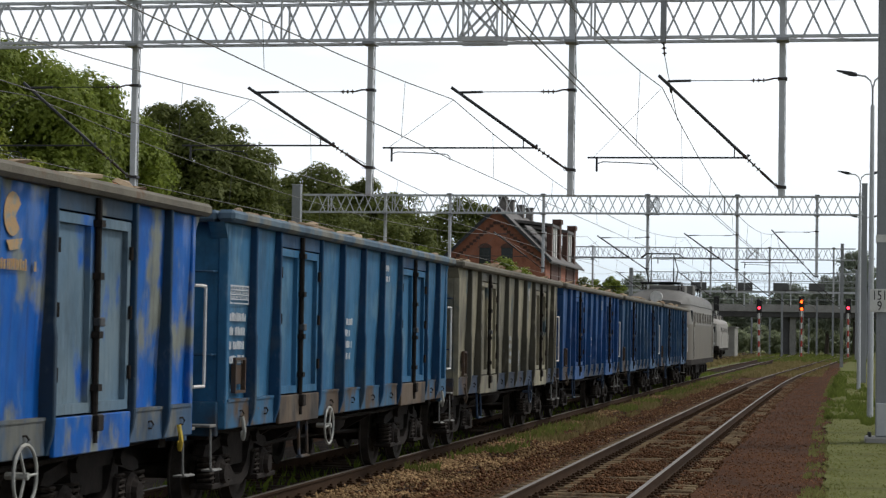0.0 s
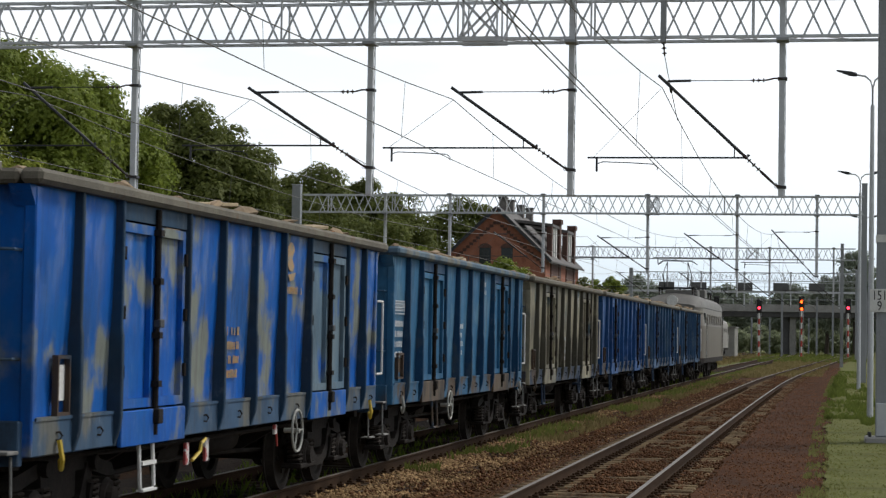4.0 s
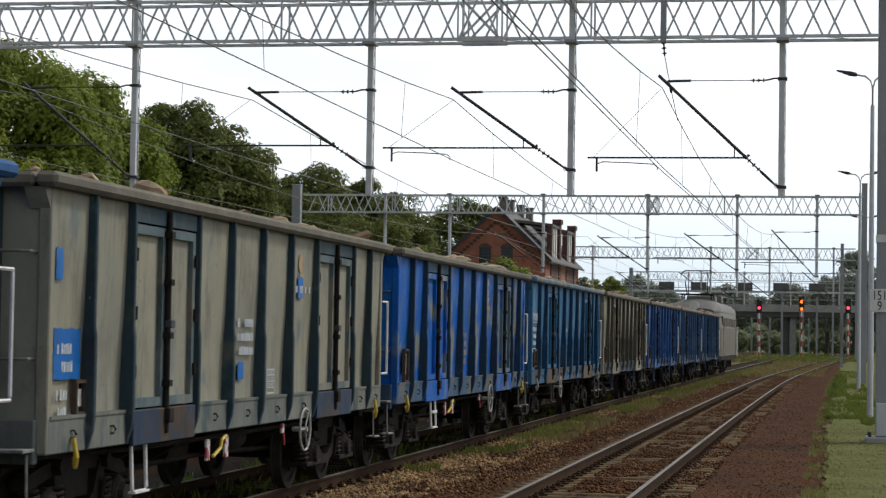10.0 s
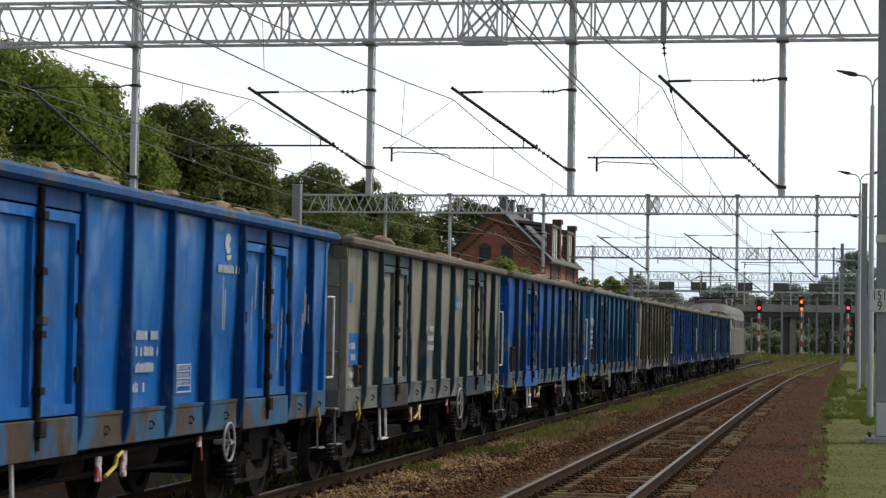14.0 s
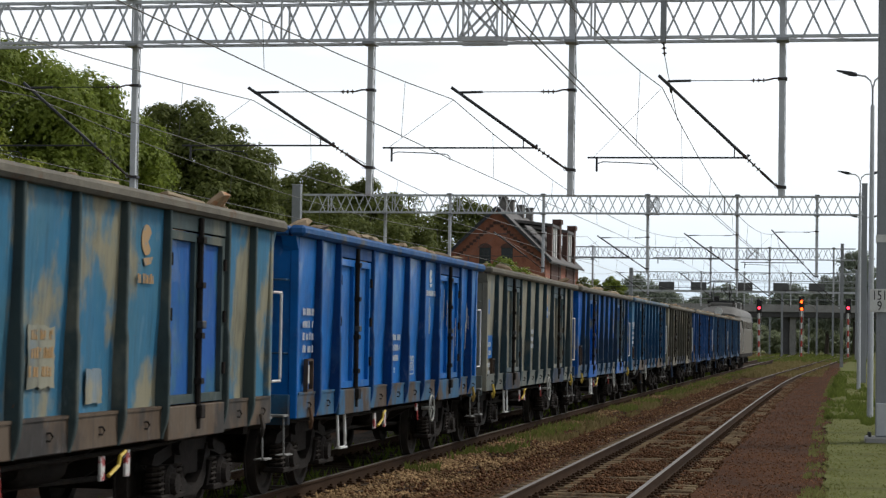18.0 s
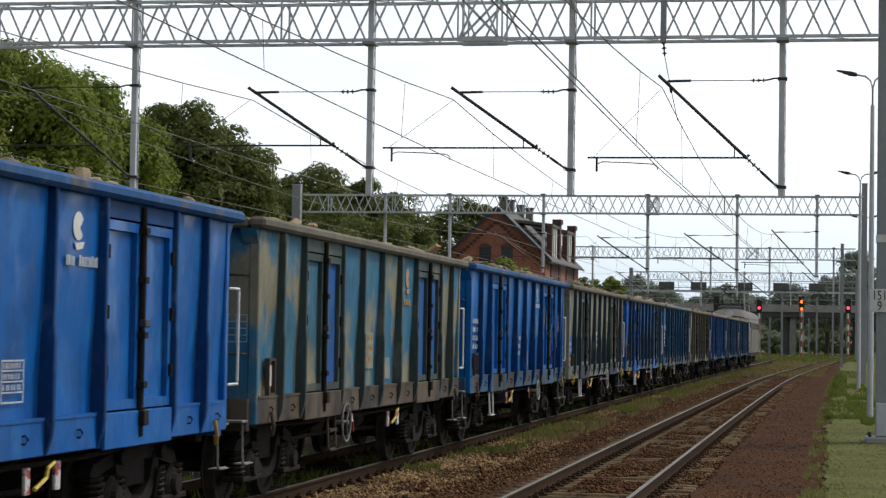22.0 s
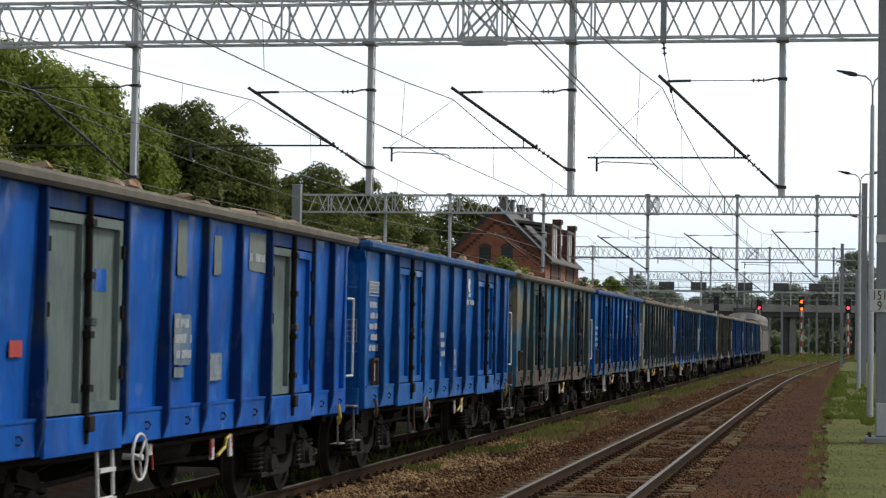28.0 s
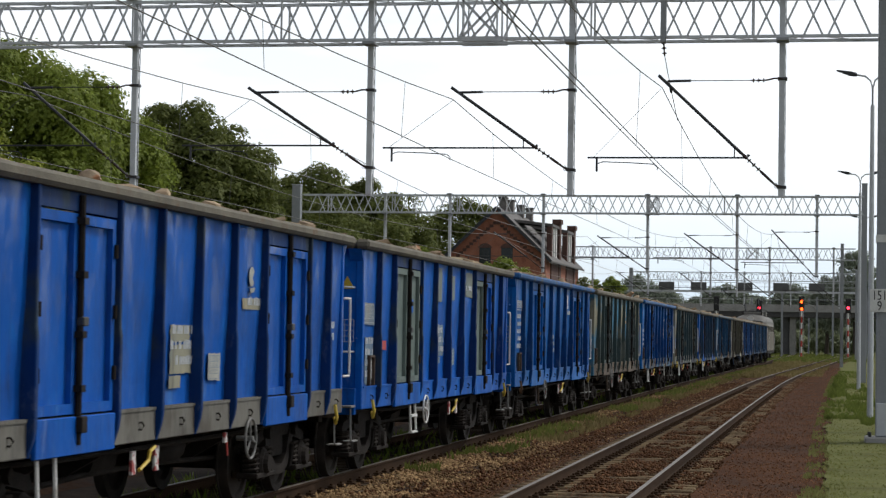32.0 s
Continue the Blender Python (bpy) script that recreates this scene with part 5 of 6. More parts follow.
def locomotive(label, half, lower, upper, roofm, raised, axles):
    t = thing("locomotive", label, "locomotive")
    ws = []
    part("underframe", loco_band(half - 0.05, 0.85, 1.08), UNDER, t)
    low = part("body_lower", loco_band(half, 1.08, 2.62), lower, t, smooth=True)
    upp = part("body_upper", loco_band(half - 0.002, 2.622, 3.50, 0.0, 0.10), upper, t, smooth=True)
    roof = part("roof", loco_roof(half), roofm, t, smooth=True)
    for e in (-1, 1):
        for sx in (-1, 1):
            part("windscreen", Geo().box(*sorted((sx * 0.10, sx * 0.92)), *sorted((e * (half - 0.12), e * (half + 0.012))), 2.68, 3.28, 0.03), GLASSY, upp)
            part("cab_window", Geo().box(*sorted((sx * 1.30, sx * 1.455)), *sorted((e * (half - 2.1), e * (half - 1.45))), 2.68, 3.25, 0.02), GLASSY, upp)
            part("cab_door", frame_geo(*sorted((sx * 1.465, sx * 1.482)), *sorted((e * (half - 2.9), e * (half - 2.25))), 1.12, 3.05, 0.03), lower, low)
            part("marker_lamp", Geo().tube([(sx * 0.78, e * (half - 0.05), 1.55), (sx * 0.78, e * (half + 0.06), 1.55)], 0.13, 14), LENS, low, smooth=True)
            buffer(t, sx * 0.875, e * (half + 0.0), e)
            part("handrail", Geo().tube([(sx * 1.50, e * (half - 2.2), 1.2), (sx * 1.52, e * (half - 2.2), 2.5)], 0.015, 5), WHITE, low)
        part("top_lamp", Geo().tube([(0, e * (half - 0.55), 3.78), (0, e * (half + 0.02), 3.78)], 0.26, 18), LENS, roof, "large round headlamp", True)
        part("buffer_beam", Geo().box(-1.3, 1.3, *sorted((e * (half - 0.2), e * (half + 0.01))), 0.82, 1.30, 0.02), UNDER, t)
    for k in range(7):
        yk = -half + 3.6 + k * (2 * half - 7.2) / 6
        for sx in (-1, 1):
            lv = part("louvre", frame_geo(*sorted((sx * 1.472, sx * 1.49)), yk - 0.55, yk + 0.55, 2.70, 3.20, 0.04), upper, upp)
            g = Geo()
            for i in range(6):
                g.box(*sorted((sx * 1.455, sx * 1.474)), yk - 0.5, yk + 0.5, 2.76 + i * 0.07, 2.79 + i * 0.07)
            part("slats", g, upper, lv)
    for y, w, h in ((-2.6, 0.8, 0.28), (0, 1.0, 0.35), (2.4, 0.7, 0.3)):
        part("roof_box", Geo().box(-w, w, y - 0.8, y + 0.8, 4.05, 4.15 + h, 0.04), roofm, roof)
    pantograph(t, -half + 3.0, 4.42, raised)
    pantograph(t, half - 3.0, 4.42, False)
    for yb in (-half * 0.55, half * 0.55):
        b = part("bogie", Geo().box(-0.85, 0.85, yb - 1.9, yb + 1.9, 0.55, 0.85, 0.04), BOGIE, t, "grimy steel bogie")
        for sx in (-1, 1):
            part("side_frame", Geo().box(*sorted((sx * 0.98, sx * 1.12)), yb - 2.3, yb + 2.3, 0.55, 0.85, 0.03), BOGIE, b)
            for d in axles:
                part("axle_box", Geo().box(*sorted((sx * 0.96, sx * 1.2)), yb + d - 0.2, yb + d + 0.2, 0.38, 0.72, 0.03), BOGIE, b)
                part("spring", coil_geo((sx * 1.06, yb + d + 0.36), 0.09, 0.36, 0.7, 4, 0.025), BOGIE, b)
            part("sand_pipe", Geo().tube([(sx * 0.95, yb + 2.2, 0.8), (sx * 0.80, yb + 2.3, 0.12)], 0.03, 6), BOGIE, b)
        for d in axles:
            w = part("wheelset", shared("wheelset", wheelset_geo, WHEELS, True), None, b)
            w.location = (0, yb + d, 0.46)
            ws.append((w, (0, yb + d, 0.46)))
    part("fuel_box", Geo().box(-1.2, 1.2, -1.2, 1.2, 0.4, 0.9, 0.04), UNDER, t)
    return t, ws


loco, loco_ws = locomotive("grey and beige electric locomotive with rounded roof, pantograph raised", 9.0, LOCO_LOW, LOCO_UP, LOCO_ROOF, True, (-1.75, 0.0, 1.75))
MOVERS.append((loco, C_G + 6.5 * STEP + 9.6, loco_ws))
white_loco, _ = locomotive("pale grey electric locomotive parked on a far track", 9.0, LOCO_WHITE, LOCO_WHITE, LOCO_WHITE, False, (-1.3, 1.3))
white_loco.matrix_world = pose(T3 + 0.1 * bend(228), 228.0, 0, 0, 0, 0.1 * heading(228))

# ---- trees ----
def leafy(name, dark, light, rough=0.6, glowthrough=0.4):
    m, n, l, b = nodes_of(name)
    geo = n.new("ShaderNodeNewGeometry")
    tc = n.new("ShaderNodeTexCoord").outputs["Object"]
    col = mix(n, l, geo.outputs["Random Per Island"], dark, light)
    col = mix(n, l, ramp(n, l, noise_node(n, l, tc, 0.5, 4), 0.35, 0.7), col, mix(n, l, 0.5, col, tuple(0.55 * c for c in dark)))
    l.new(col, b.inputs["Base Color"])
    b.inputs["Roughness"].default_value = rough
    b.inputs["Specular IOR Level"].default_value = 0.12
    if glowthrough:
        # leaves let part of the light through
        tr = n.new("ShaderNodeBsdfTranslucent")
        l.new(col, tr.inputs["Color"])
        ms = n.new("ShaderNodeMixShader")
        ms.inputs[0].default_value = glowthrough
        l.new(b.outputs[0], ms.inputs[1])
        l.new(tr.outputs[0], ms.inputs[2])
        l.new(ms.outputs[0], n["Material Output"].inputs["Surface"])
    return m


LEAF_DARK = leafy("leaf_dark", (0.105, 0.130, 0.036), (0.20, 0.225, 0.062), 0.55, 0.4)
LEAF_MID = leafy("leaf_mid", (0.155, 0.205, 0.034), (0.285, 0.345, 0.066), 0.55, 0.45)
LEAF_LIGHT = leafy("leaf_light", (0.20, 0.235, 0.036), (0.35, 0.385, 0.075), 0.55, 0.5)
# these two carry the distance haze in their paler, greyer leaf colours
LEAF_FAR_HAZED = leafy("leaf_far_hazed", (0.19, 0.225, 0.175), (0.34, 0.38, 0.29))
LEAF_HAZE_PALED = leafy("leaf_haze_paled", (0.26, 0.30, 0.19), (0.45, 0.49, 0.31))
BARK = plain("bark", (0.035, 0.027, 0.02), (0.07, 0.055, 0.042), 4.0, 0.95, bump=0.8, dist=0.04, grain=12.0, stretch=(1, 1, 0.2))


def tree(x, y, h, r, seed, leaf_m, count, label, size=0.26, base=None, name="tree", squash=1.0, group="trees beside the railway"):
    rnd, rng = random.Random(seed), np.random.default_rng(seed)
    z0 = GROUND - (0.05 if name == "tree" else 0.05 * h) if base is None else base
    t = thing(name, label, "tree" if name == "tree" else "bush", pose(x, y, z0), group)
    crown_z = h * (0.56 if name == "tree" else 0.5)
    rz = h - crown_z
    trunk = Geo()
    if name == "tree":
        pts = [(0, 0, 0), (0.02 * h * rnd.uniform(-1, 1), 0, h * 0.25), (0.03 * h * rnd.uniform(-1, 1), 0.02 * h, h * 0.5), (0, 0, h * 0.8)]
        trunk.tube(pts, [0.028 * h, 0.021 * h, 0.014 * h, 0.004 * h], 8)
        part("trunk", trunk, BARK, t, smooth=True)
    count, size = int(count * 1.6), size * 0.82
    lobes = []
    n_l = 130 if r > 4 else 70
    for i in range(n_l):
        a, u = rnd.uniform(0, 6.283), rnd.uniform(-0.75 if name == "tree" else -1.0, 1.0)
        lr = rnd.uniform(0.13, 0.25) * min(r, rz)
        far = rnd.uniform(0.74, 1.0) - 0.75 * lr / min(r, rz)
        rad = math.sqrt(max(1 - u * u, 0.02)) * far
        c = np.array((r * rad * math.cos(a), r * rad * math.sin(a) * squash, crown_z + rz * u * far))
        lobes.append((c, lr))
        if name == "tree" and i < 9:
            part("limb", Geo().tube([(0, 0, h * rnd.uniform(0.22, 0.5)), tuple(c * 0.55 + np.array((0, 0, crown_z * 0.25))), tuple(c)], [0.009 * h, 0.005 * h, 0.0015 * h], 6), BARK, t)
    lobes.append((np.array((0, 0, crown_z)), 0.60 * min(r, rz)))
    wts = np.array([q[1] ** 2 for q in lobes])
    pick = rng.choice(len(lobes), count, p=wts / wts.sum())
    cs, rs = np.array([q[0] for q in lobes])[pick], np.array([q[1] for q in lobes])[pick]
    d = rng.normal(size=(count, 3))
    # leaves hang in tiers: most lie on the upper side of each clump
    d[:, 2] = np.where(rng.random(count) < 0.5, np.abs(d[:, 2]), d[:, 2])
    d /= np.linalg.norm(d, axis=1)[:, None]
    bump = 1.0 + 0.22 * np.sin(d[:, 0] * 7 + pick) * np.sin(d[:, 1] * 6 + 2 * pick) + rng.normal(size=count) * 0.05
    p = cs + d * (rs * bump * np.where(rng.random(count) < 0.18, rng.random(count) ** 0.4, 1.0))[:, None] * np.array((1.0, 1.0, 0.8))
    nrm = d + rng.normal(size=(count, 3)) * 0.34 + np.array((0, 0, 0.30))
    nrm /= np.linalg.norm(nrm, axis=1)[:, None]
    ta = np.cross(nrm, rng.normal(size=(count, 3)))
    ta /= np.linalg.norm(ta, axis=1)[:, None]
    tb = np.cross(nrm, ta)
    s = size * rng.uniform(0.55, 1.25, count)[:, None]
    v = np.stack([p - ta * s * 0.62, p + tb * s * 0.36 + nrm * s * 0.10, p + ta * s * 0.62, p - tb * s * 0.36 + nrm * s * 0.10], 1).reshape(-1, 3)
    q = np.arange(count * 4).reshape(-1, 4)
    part("crown", quick_mesh("crown", v, q, leaf_m), None, t, kind="stuff")
    return t


tree(-40.9, 100.0, 17.3, 7.9, 11, LEAF_MID, 66000, "tall broad green tree with dense rounded crown", 0.27)
tree(-37.4, 103.0, 15.2, 4.9, 28, LEAF_MID, 28000, "tall green tree joined to its broad neighbour", 0.27)
tree(-38.0, 88.0, 11.6, 4.6, 12, LEAF_LIGHT, 20000, "lower yellow-green tree with loose crown", 0.22)
tree(-39.2, 125.0, 17.3, 6.2, 13, LEAF_DARK, 56000, "dark green tree with rounded crown and gaps", 0.28)
tree(-35.8, 112.0, 9.3, 3.7, 14, LEAF_MID, 18000, "yellow-green tree of middling height", 0.25)
tree(-39.6, 108.0, 11.4, 4.6, 25, LEAF_MID, 20000, "green tree of middling height", 0.26)
tree(-37.2, 150.0, 15.1, 4.8, 15, LEAF_DARK, 26000, "dark green tree in a row behind the tracks", 0.30)
tree(-33.9, 154.0, 14.4, 3.9, 16, LEAF_DARK, 18000, "dark green tree in a row behind the tracks", 0.30)
tree(-41.2, 150.0, 15.2, 5.0, 17, LEAF_DARK, 24000, "dark green tree in a row behind the tracks", 0.30)
tree(-36.6, 176.0, 15.0, 4.6, 18, LEAF_DARK, 16000, "dark green tree near the brick house", 0.32)
tree(-31.8, 184.0, 15.2, 4.7, 19, LEAF_DARK, 17000, "dark green tree near the brick house", 0.32)
tree(-31.4, 142.0, 11.2, 4.2, 20, LEAF_DARK, 16000, "dark green tree near the brick house", 0.28)
tree(-35.2, 136.0, 12.4, 4.8, 26, LEAF_DARK, 20000, "dark green tree in the hedge behind the tracks", 0.28)
tree(-22.4, 143.0, 7.9, 2.6, 21, LEAF_LIGHT, 8000, "yellow-green bush before the brick house", 0.24, name="bush")
tree(-24.9, 141.0, 7.7, 2.4, 24, LEAF_MID, 6000, "green bush before the brick house", 0.24, name="bush")
tree(-18.4, 160.0, 7.6, 2.1, 27, LEAF_DARK, 6000, "dark green bush beside the brick house", 0.24, name="bush")
tree(-18.6, 152.0, 6.8, 2.0, 22, LEAF_MID, 5000, "yellow-green bush before the brick house", 0.24, name="bush")
tree(-21.4, 205.0, 9.2, 2.3, 23, LEAF_MID, 6000, "green tree behind the brick house", 0.30)
for i in range(12):
    tree(-41 + 1.75 * i, 106.0 + 3.0 * i, 7.8 + (i * 37 % 5) * 0.35, 2.9, 30 + i, (LEAF_LIGHT, LEAF_MID, LEAF_LIGHT)[i % 3] if i < 6 else (LEAF_DARK, LEAF_MID)[i % 2], 7000, "leafy green bush in the hedge along the railway", 0.25, name="bush", group="hedge bushes")
tree(3.9, 335.0, 18.0, 4.2, 41, LEAF_FAR_HAZED, 7000, "hazy green tree beside the bridge", 0.40)
tree(-0.6, 340.0, 13.0, 3.8, 42, LEAF_FAR_HAZED, 6000, "hazy green tree beside the bridge", 0.42)
tree(10.5, 338.0, 16.0, 5.3, 43, LEAF_FAR_HAZED, 6000, "hazy green tree beside the bridge", 0.45)
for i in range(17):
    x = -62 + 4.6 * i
    tree(x, 372.0 + (i * 13 % 7) * 6, 10.4 + (i * 29 % 11) * 0.38, 5.2, 50 + i, LEAF_FAR_HAZED, 5000, "far tree tinted hazy grey-green in the wood behind the bridge", 0.62, name="tree", group="far wood")
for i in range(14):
    tree(-24 + 3.0 * i, 345.0 + (i * 7 % 5) * 2, 4.2 + (i * 17 % 5) * 0.4, 2.6, 80 + i, LEAF_HAZE_PALED, 3000, "green bush paled with painted haze under the bridge", 0.42, name="bush", group="bushes under the bridge")

# ---- brick house with a slate roof ----
BRICK = plain("red_brick", (0.29, 0.108, 0.062), (0.37, 0.15, 0.092), 2.5, 0.9, bump=0.5, grain=14.0, stain=(0.20, 0.07, 0.045), stain_at=(0.5, 0.72), stain_scale=0.8)
CHIMNEY = plain("sooty_chimney", (0.13, 0.12, 0.115), (0.20, 0.185, 0.175), 3.0, 0.9, bump=0.5, grain=14.0, stain=(0.09, 0.08, 0.075), stain_scale=1.2)
BRICK_DK = plain("dark_brick", (0.075, 0.038, 0.030), (0.12, 0.062, 0.048), 3.0, 0.9, bump=0.5, grain=14.0)
SLATE = plain("slate_roof", (0.075, 0.07, 0.068), (0.115, 0.108, 0.104), 3.0, 0.75, bump=0.4, grain=9.0, stain=(0.07, 0.065, 0.062), stain_scale=1.2)
PLASTER = plain("pale_frame", (0.62, 0.62, 0.60), (0.74, 0.74, 0.72), 3.0, 0.8, bump=0.1)
house = thing("brick_house", "old red brick house with slate roof, chimneys and wall dormers", "house")
HX0, HX1, HY0, HY1, HE, HR = -27.25, -20.1, 150.0, 170.0, 7.75, 11.12
HC = (HX0 + HX1) / 2
part("wall", Geo().prism([(HX0, GROUND - 0.1), (HX1, GROUND - 0.1), (HX1, HE), (HC, HR - 0.1), (HX0, HE)], HY0, HY1, "y"), BRICK, house)
for sx in (-1, 1):
    xe = HC + sx * (HC - HX0 + 0.45)
    roof = part("roof", Geo().loft([[(HC, yy, HR + 0.02), (xe, yy, HE - 0.46), (xe, yy, HE - 0.34), (HC, yy, HR + 0.16)] for yy in (HY0 - 0.35, HY1 + 0.35)], True), SLATE, house)
    part("verge_board", Geo().bar((HC, HY0 - 0.37, HR + 0.06), (xe, HY0 - 0.37, HE - 0.42), 0.05, 0.22, up=(0, 0, 1)), DARKSTEEL, roof)
    # stepped corbel course under the gable's edge
    for i in range(14):
        u = (i + 0.6) / 14.4
        xc, zc = HC + sx * u * (HC - HX0 - 0.1), HR - 0.95 - u * (HR - HE - 0.25)
        part("corbel", Geo().box(xc - 0.135, xc + 0.135, HY0 - 0.07, HY0 + 0.02, zc - 0.05, zc + 0.15), BRICK_DK, house)
for xw in (-24.5, -22.9):
    wdw = part("window", Geo().box(xw - 0.42, xw + 0.42, HY0 - 0.03, HY0 + 0.1, 7.0, 8.3), GLASSY, house)
    part("window_arch", Geo().prism([(xw - 0.55, 8.3), (xw - 0.3, 8.55), (xw, 8.65), (xw + 0.3, 8.55), (xw + 0.55, 8.3)], HY0 - 0.06, HY0 + 0.05, "y"), BRICK_DK, wdw)
for yc, hc in ((152.9, 0.90), (156.4, 0.92), (161.7, 0.88), (166.5, 0.95)):
    c = part("chimney", Geo().box(HC - 0.25, HC + 0.27, yc - 0.4, yc + 0.4, HR - 0.5, HR + hc), CHIMNEY, house, "grey weathered chimney stack")
    part("chimney_cap", Geo().box(HC - 0.31, HC + 0.33, yc - 0.48, yc + 0.48, HR + hc, HR + hc + 0.12), SLATE, c)
for yd in (157.4, 166.4):
    d = part("dormer", Geo().box(HX1 - 0.35, HX1 + 0.12, yd - 0.5, yd + 0.5, HE - 2.5, 10.4), BRICK_DK, house, "tall brick dormer pier")
    part("pier_cap", Geo().box(HX1 - 0.45, HX1 + 0.22, yd - 0.6, yd + 0.6, 10.4, 10.75), BRICK_DK, d)
    part("dormer_roof", Geo().loft([[(HX1 - 3.0, yy, 10.35), (HX1 + 0.1, yy, 10.0), (HX1 + 0.1, yy, 10.2), (HX1 - 3.0, yy, 10.55)] for yy in (yd - 4.6, yd - 0.5)], True), SLATE, d)
    for k in range(3):
        part("window_post", Geo().box(HX1 - 0.1, HX1 + 0.0, yd - 1.62 - k * 1.1, yd - 1.18 - k * 1.1, 7.6, 10.0), PLASTER, d)
    part("dormer_window", Geo().box(HX1 - 0.14, HX1 - 0.1, yd - 4.2, yd - 0.5, 7.6, 10.0), GLASSY, d)
    part("dormer_wall", Geo().box(HX1 - 0.2, HX1 + 0.05, yd - 4.2, yd - 0.5, 4.9, 7.6), BRICK_DK, d)
    part("pier", Geo().box(HX1 - 0.3, HX1 + 0.08, yd - 4.8, yd - 4.2, HE - 2.5, 10.0), BRICK_DK, d)
for k in range(5):
    yy = 152.0 + 3.2 * k
    wd = part("window", Geo().box(HX1 - 0.1, HX1 + 0.03, yy - 0.5, yy + 0.5, 4.2, 6.2), GLASSY, house)
    part("sill", Geo().box(HX1 - 0.05, HX1 + 0.12, yy - 0.6, yy + 0.6, 4.08, 4.2), PLASTER, wd)

# ---- road bridge, signal bridge and signals ----
CONCRETE = plain("concrete", (0.27, 0.265, 0.255), (0.36, 0.355, 0.34), 1.2, 0.9, bump=0.3, stain=(0.19, 0.185, 0.175), stain_scale=0.6)
HUTGREY = plain("hut_plaster", (0.20, 0.195, 0.175), (0.27, 0.262, 0.24), 1.2, 0.9, bump=0.3, stain=(0.15, 0.147, 0.135), stain_scale=0.6)
GIRDER = plain("girder_dark", (0.055, 0.055, 0.056), (0.085, 0.083, 0.08), 1.2, 0.8, bump=0.2)
br = thing("road_bridge", "dark steel road bridge with grey parapet across the tracks", "bridge")
part("girder", Geo().box(-40, 34, 310.0, 318.0, 5.35, 6.25), GIRDER, br)
part("parapet", Geo().box(-40, 34, 309.7, 309.95, 6.1, 7.15), CONCRETE, br)
part("pier", Geo().box(-6.9, -5.9, 311, 317, GROUND - 0.1, 5.35), GIRDER, br, "dark bridge pier")
part("pier", Geo().box(-5.85, -5.0, 310.6, 317, GROUND - 0.1, 5.35), HUTGREY, br, "grey bridge pier")
part("abutment", Geo().box(-40, -24, 309.5, 318, GROUND - 0.1, 5.35), CONCRETE, br)
part("abutment", Geo().box(13, 34, 309.5, 318, GROUND - 0.1, 5.35), CONCRETE, br)
for i in range(30):
    part("railing_post", Geo().box(-38 + 2.4 * i, -37.9 + 2.4 * i, 309.6, 309.7, 7.15, 7.9), GALV, br)
part("handrail", Geo().box(-40, 34, 309.6, 309.68, 7.85, 7.92), GALV, br)

BOARDGREY = plain("board_grey", (0.085, 0.088, 0.092), (0.115, 0.118, 0.122), 2.0, 0.7, bump=0.1)
sb = thing("signal_bridge", "grey signal bridge with railings and dark signal boards", "signal bridge")
SBY = 262.0
part("beam", Geo().box(-32, 4.0, SBY - 0.5, SBY - 0.4, 7.75, 8.0), GALV, sb)
part("beam", Geo().box(-32, 4.0, SBY + 0.4, SBY + 0.5, 7.75, 8.0), GALV, sb)
for z in (8.45, 8.95):
    part("handrail", Geo().box(-32, 4.0, SBY - 0.48, SBY - 0.43, z, z + 0.05), GALV, sb)
for i in range(25):
    part("railing_post", Geo().box(-32 + 1.5 * i, -31.95 + 1.5 * i, SBY - 0.48, SBY - 0.43, 8.0, 9.0), GALV, sb)
for x in (-19.95, -16.0, -10.4, -6.0, -1.7):
    bd = part("signal_board", Geo().box(x - 0.95, x + 0.95, SBY - 0.7, SBY - 0.55, 8.0, 8.95, 0.02), BOARDGREY, sb)
    for k in range(5):
        part("bracket", Geo().box(x - 0.8 + 0.4 * k, x - 0.75 + 0.4 * k, SBY - 0.66, SBY - 0.6, 8.95, 9.65), GALV, bd)
for x in (-32.2, 4.2):
    part("leg", Geo().box(x - 0.2, x + 0.2, SBY - 0.5, SBY + 0.5, GROUND - 0.1, 8.0), MASTGREY, sb)

LAMP_RED = glow("lamp_red", (1.0, 0.03, 0.06), 5.0)
LAMP_AMBER = glow("lamp_amber", (1.0, 0.085, 0.008), 5.0)
LAMP_OFF = plain("lamp_off", (0.02, 0.02, 0.02), (0.03, 0.03, 0.03), 5.0, 0.3, bump=0)


def signal(x, y, top, lamps, label):
    t = thing("rail_signal", label, "signal", pose(x, y, GROUND - 0.05), "railway signals")
    h = top - GROUND
    n = 8
    for i in range(n):
        a, b = (h - 1.9) * i / n, (h - 1.9) * (i + 1) / n
        part("mast_band", Geo().tube([(0, 0, a), (0, 0, b)], 0.11, 8), WHITE if i % 2 else REDPLATE, t)
    bd = part("head", Geo().box(-0.36, 0.36, -0.05, 0.15, h - 1.95, h, 0.08), BLACK, t)
    for k, mat_l in enumerate(lamps):
        z = h - 0.30 - 0.46 * k
        part("lamp", Geo().tube([(0, -0.06, z), (0, -0.12, z)], 0.19 if mat_l is not LAMP_OFF else 0.12, 14), mat_l, bd)
        part("hood", Geo().box(-0.16, 0.16, -0.3, -0.05, z + (0.21 if mat_l is not LAMP_OFF else 0.14), z + (0.23 if mat_l is not LAMP_OFF else 0.16)), BLACK, bd)
    part("ladder", Geo().box(-0.25, -0.21, 0.2, 0.25, 0.2, h - 1.2).box(0.21, 0.25, 0.2, 0.25, 0.2, h - 1.2), GALV, t)
    return t


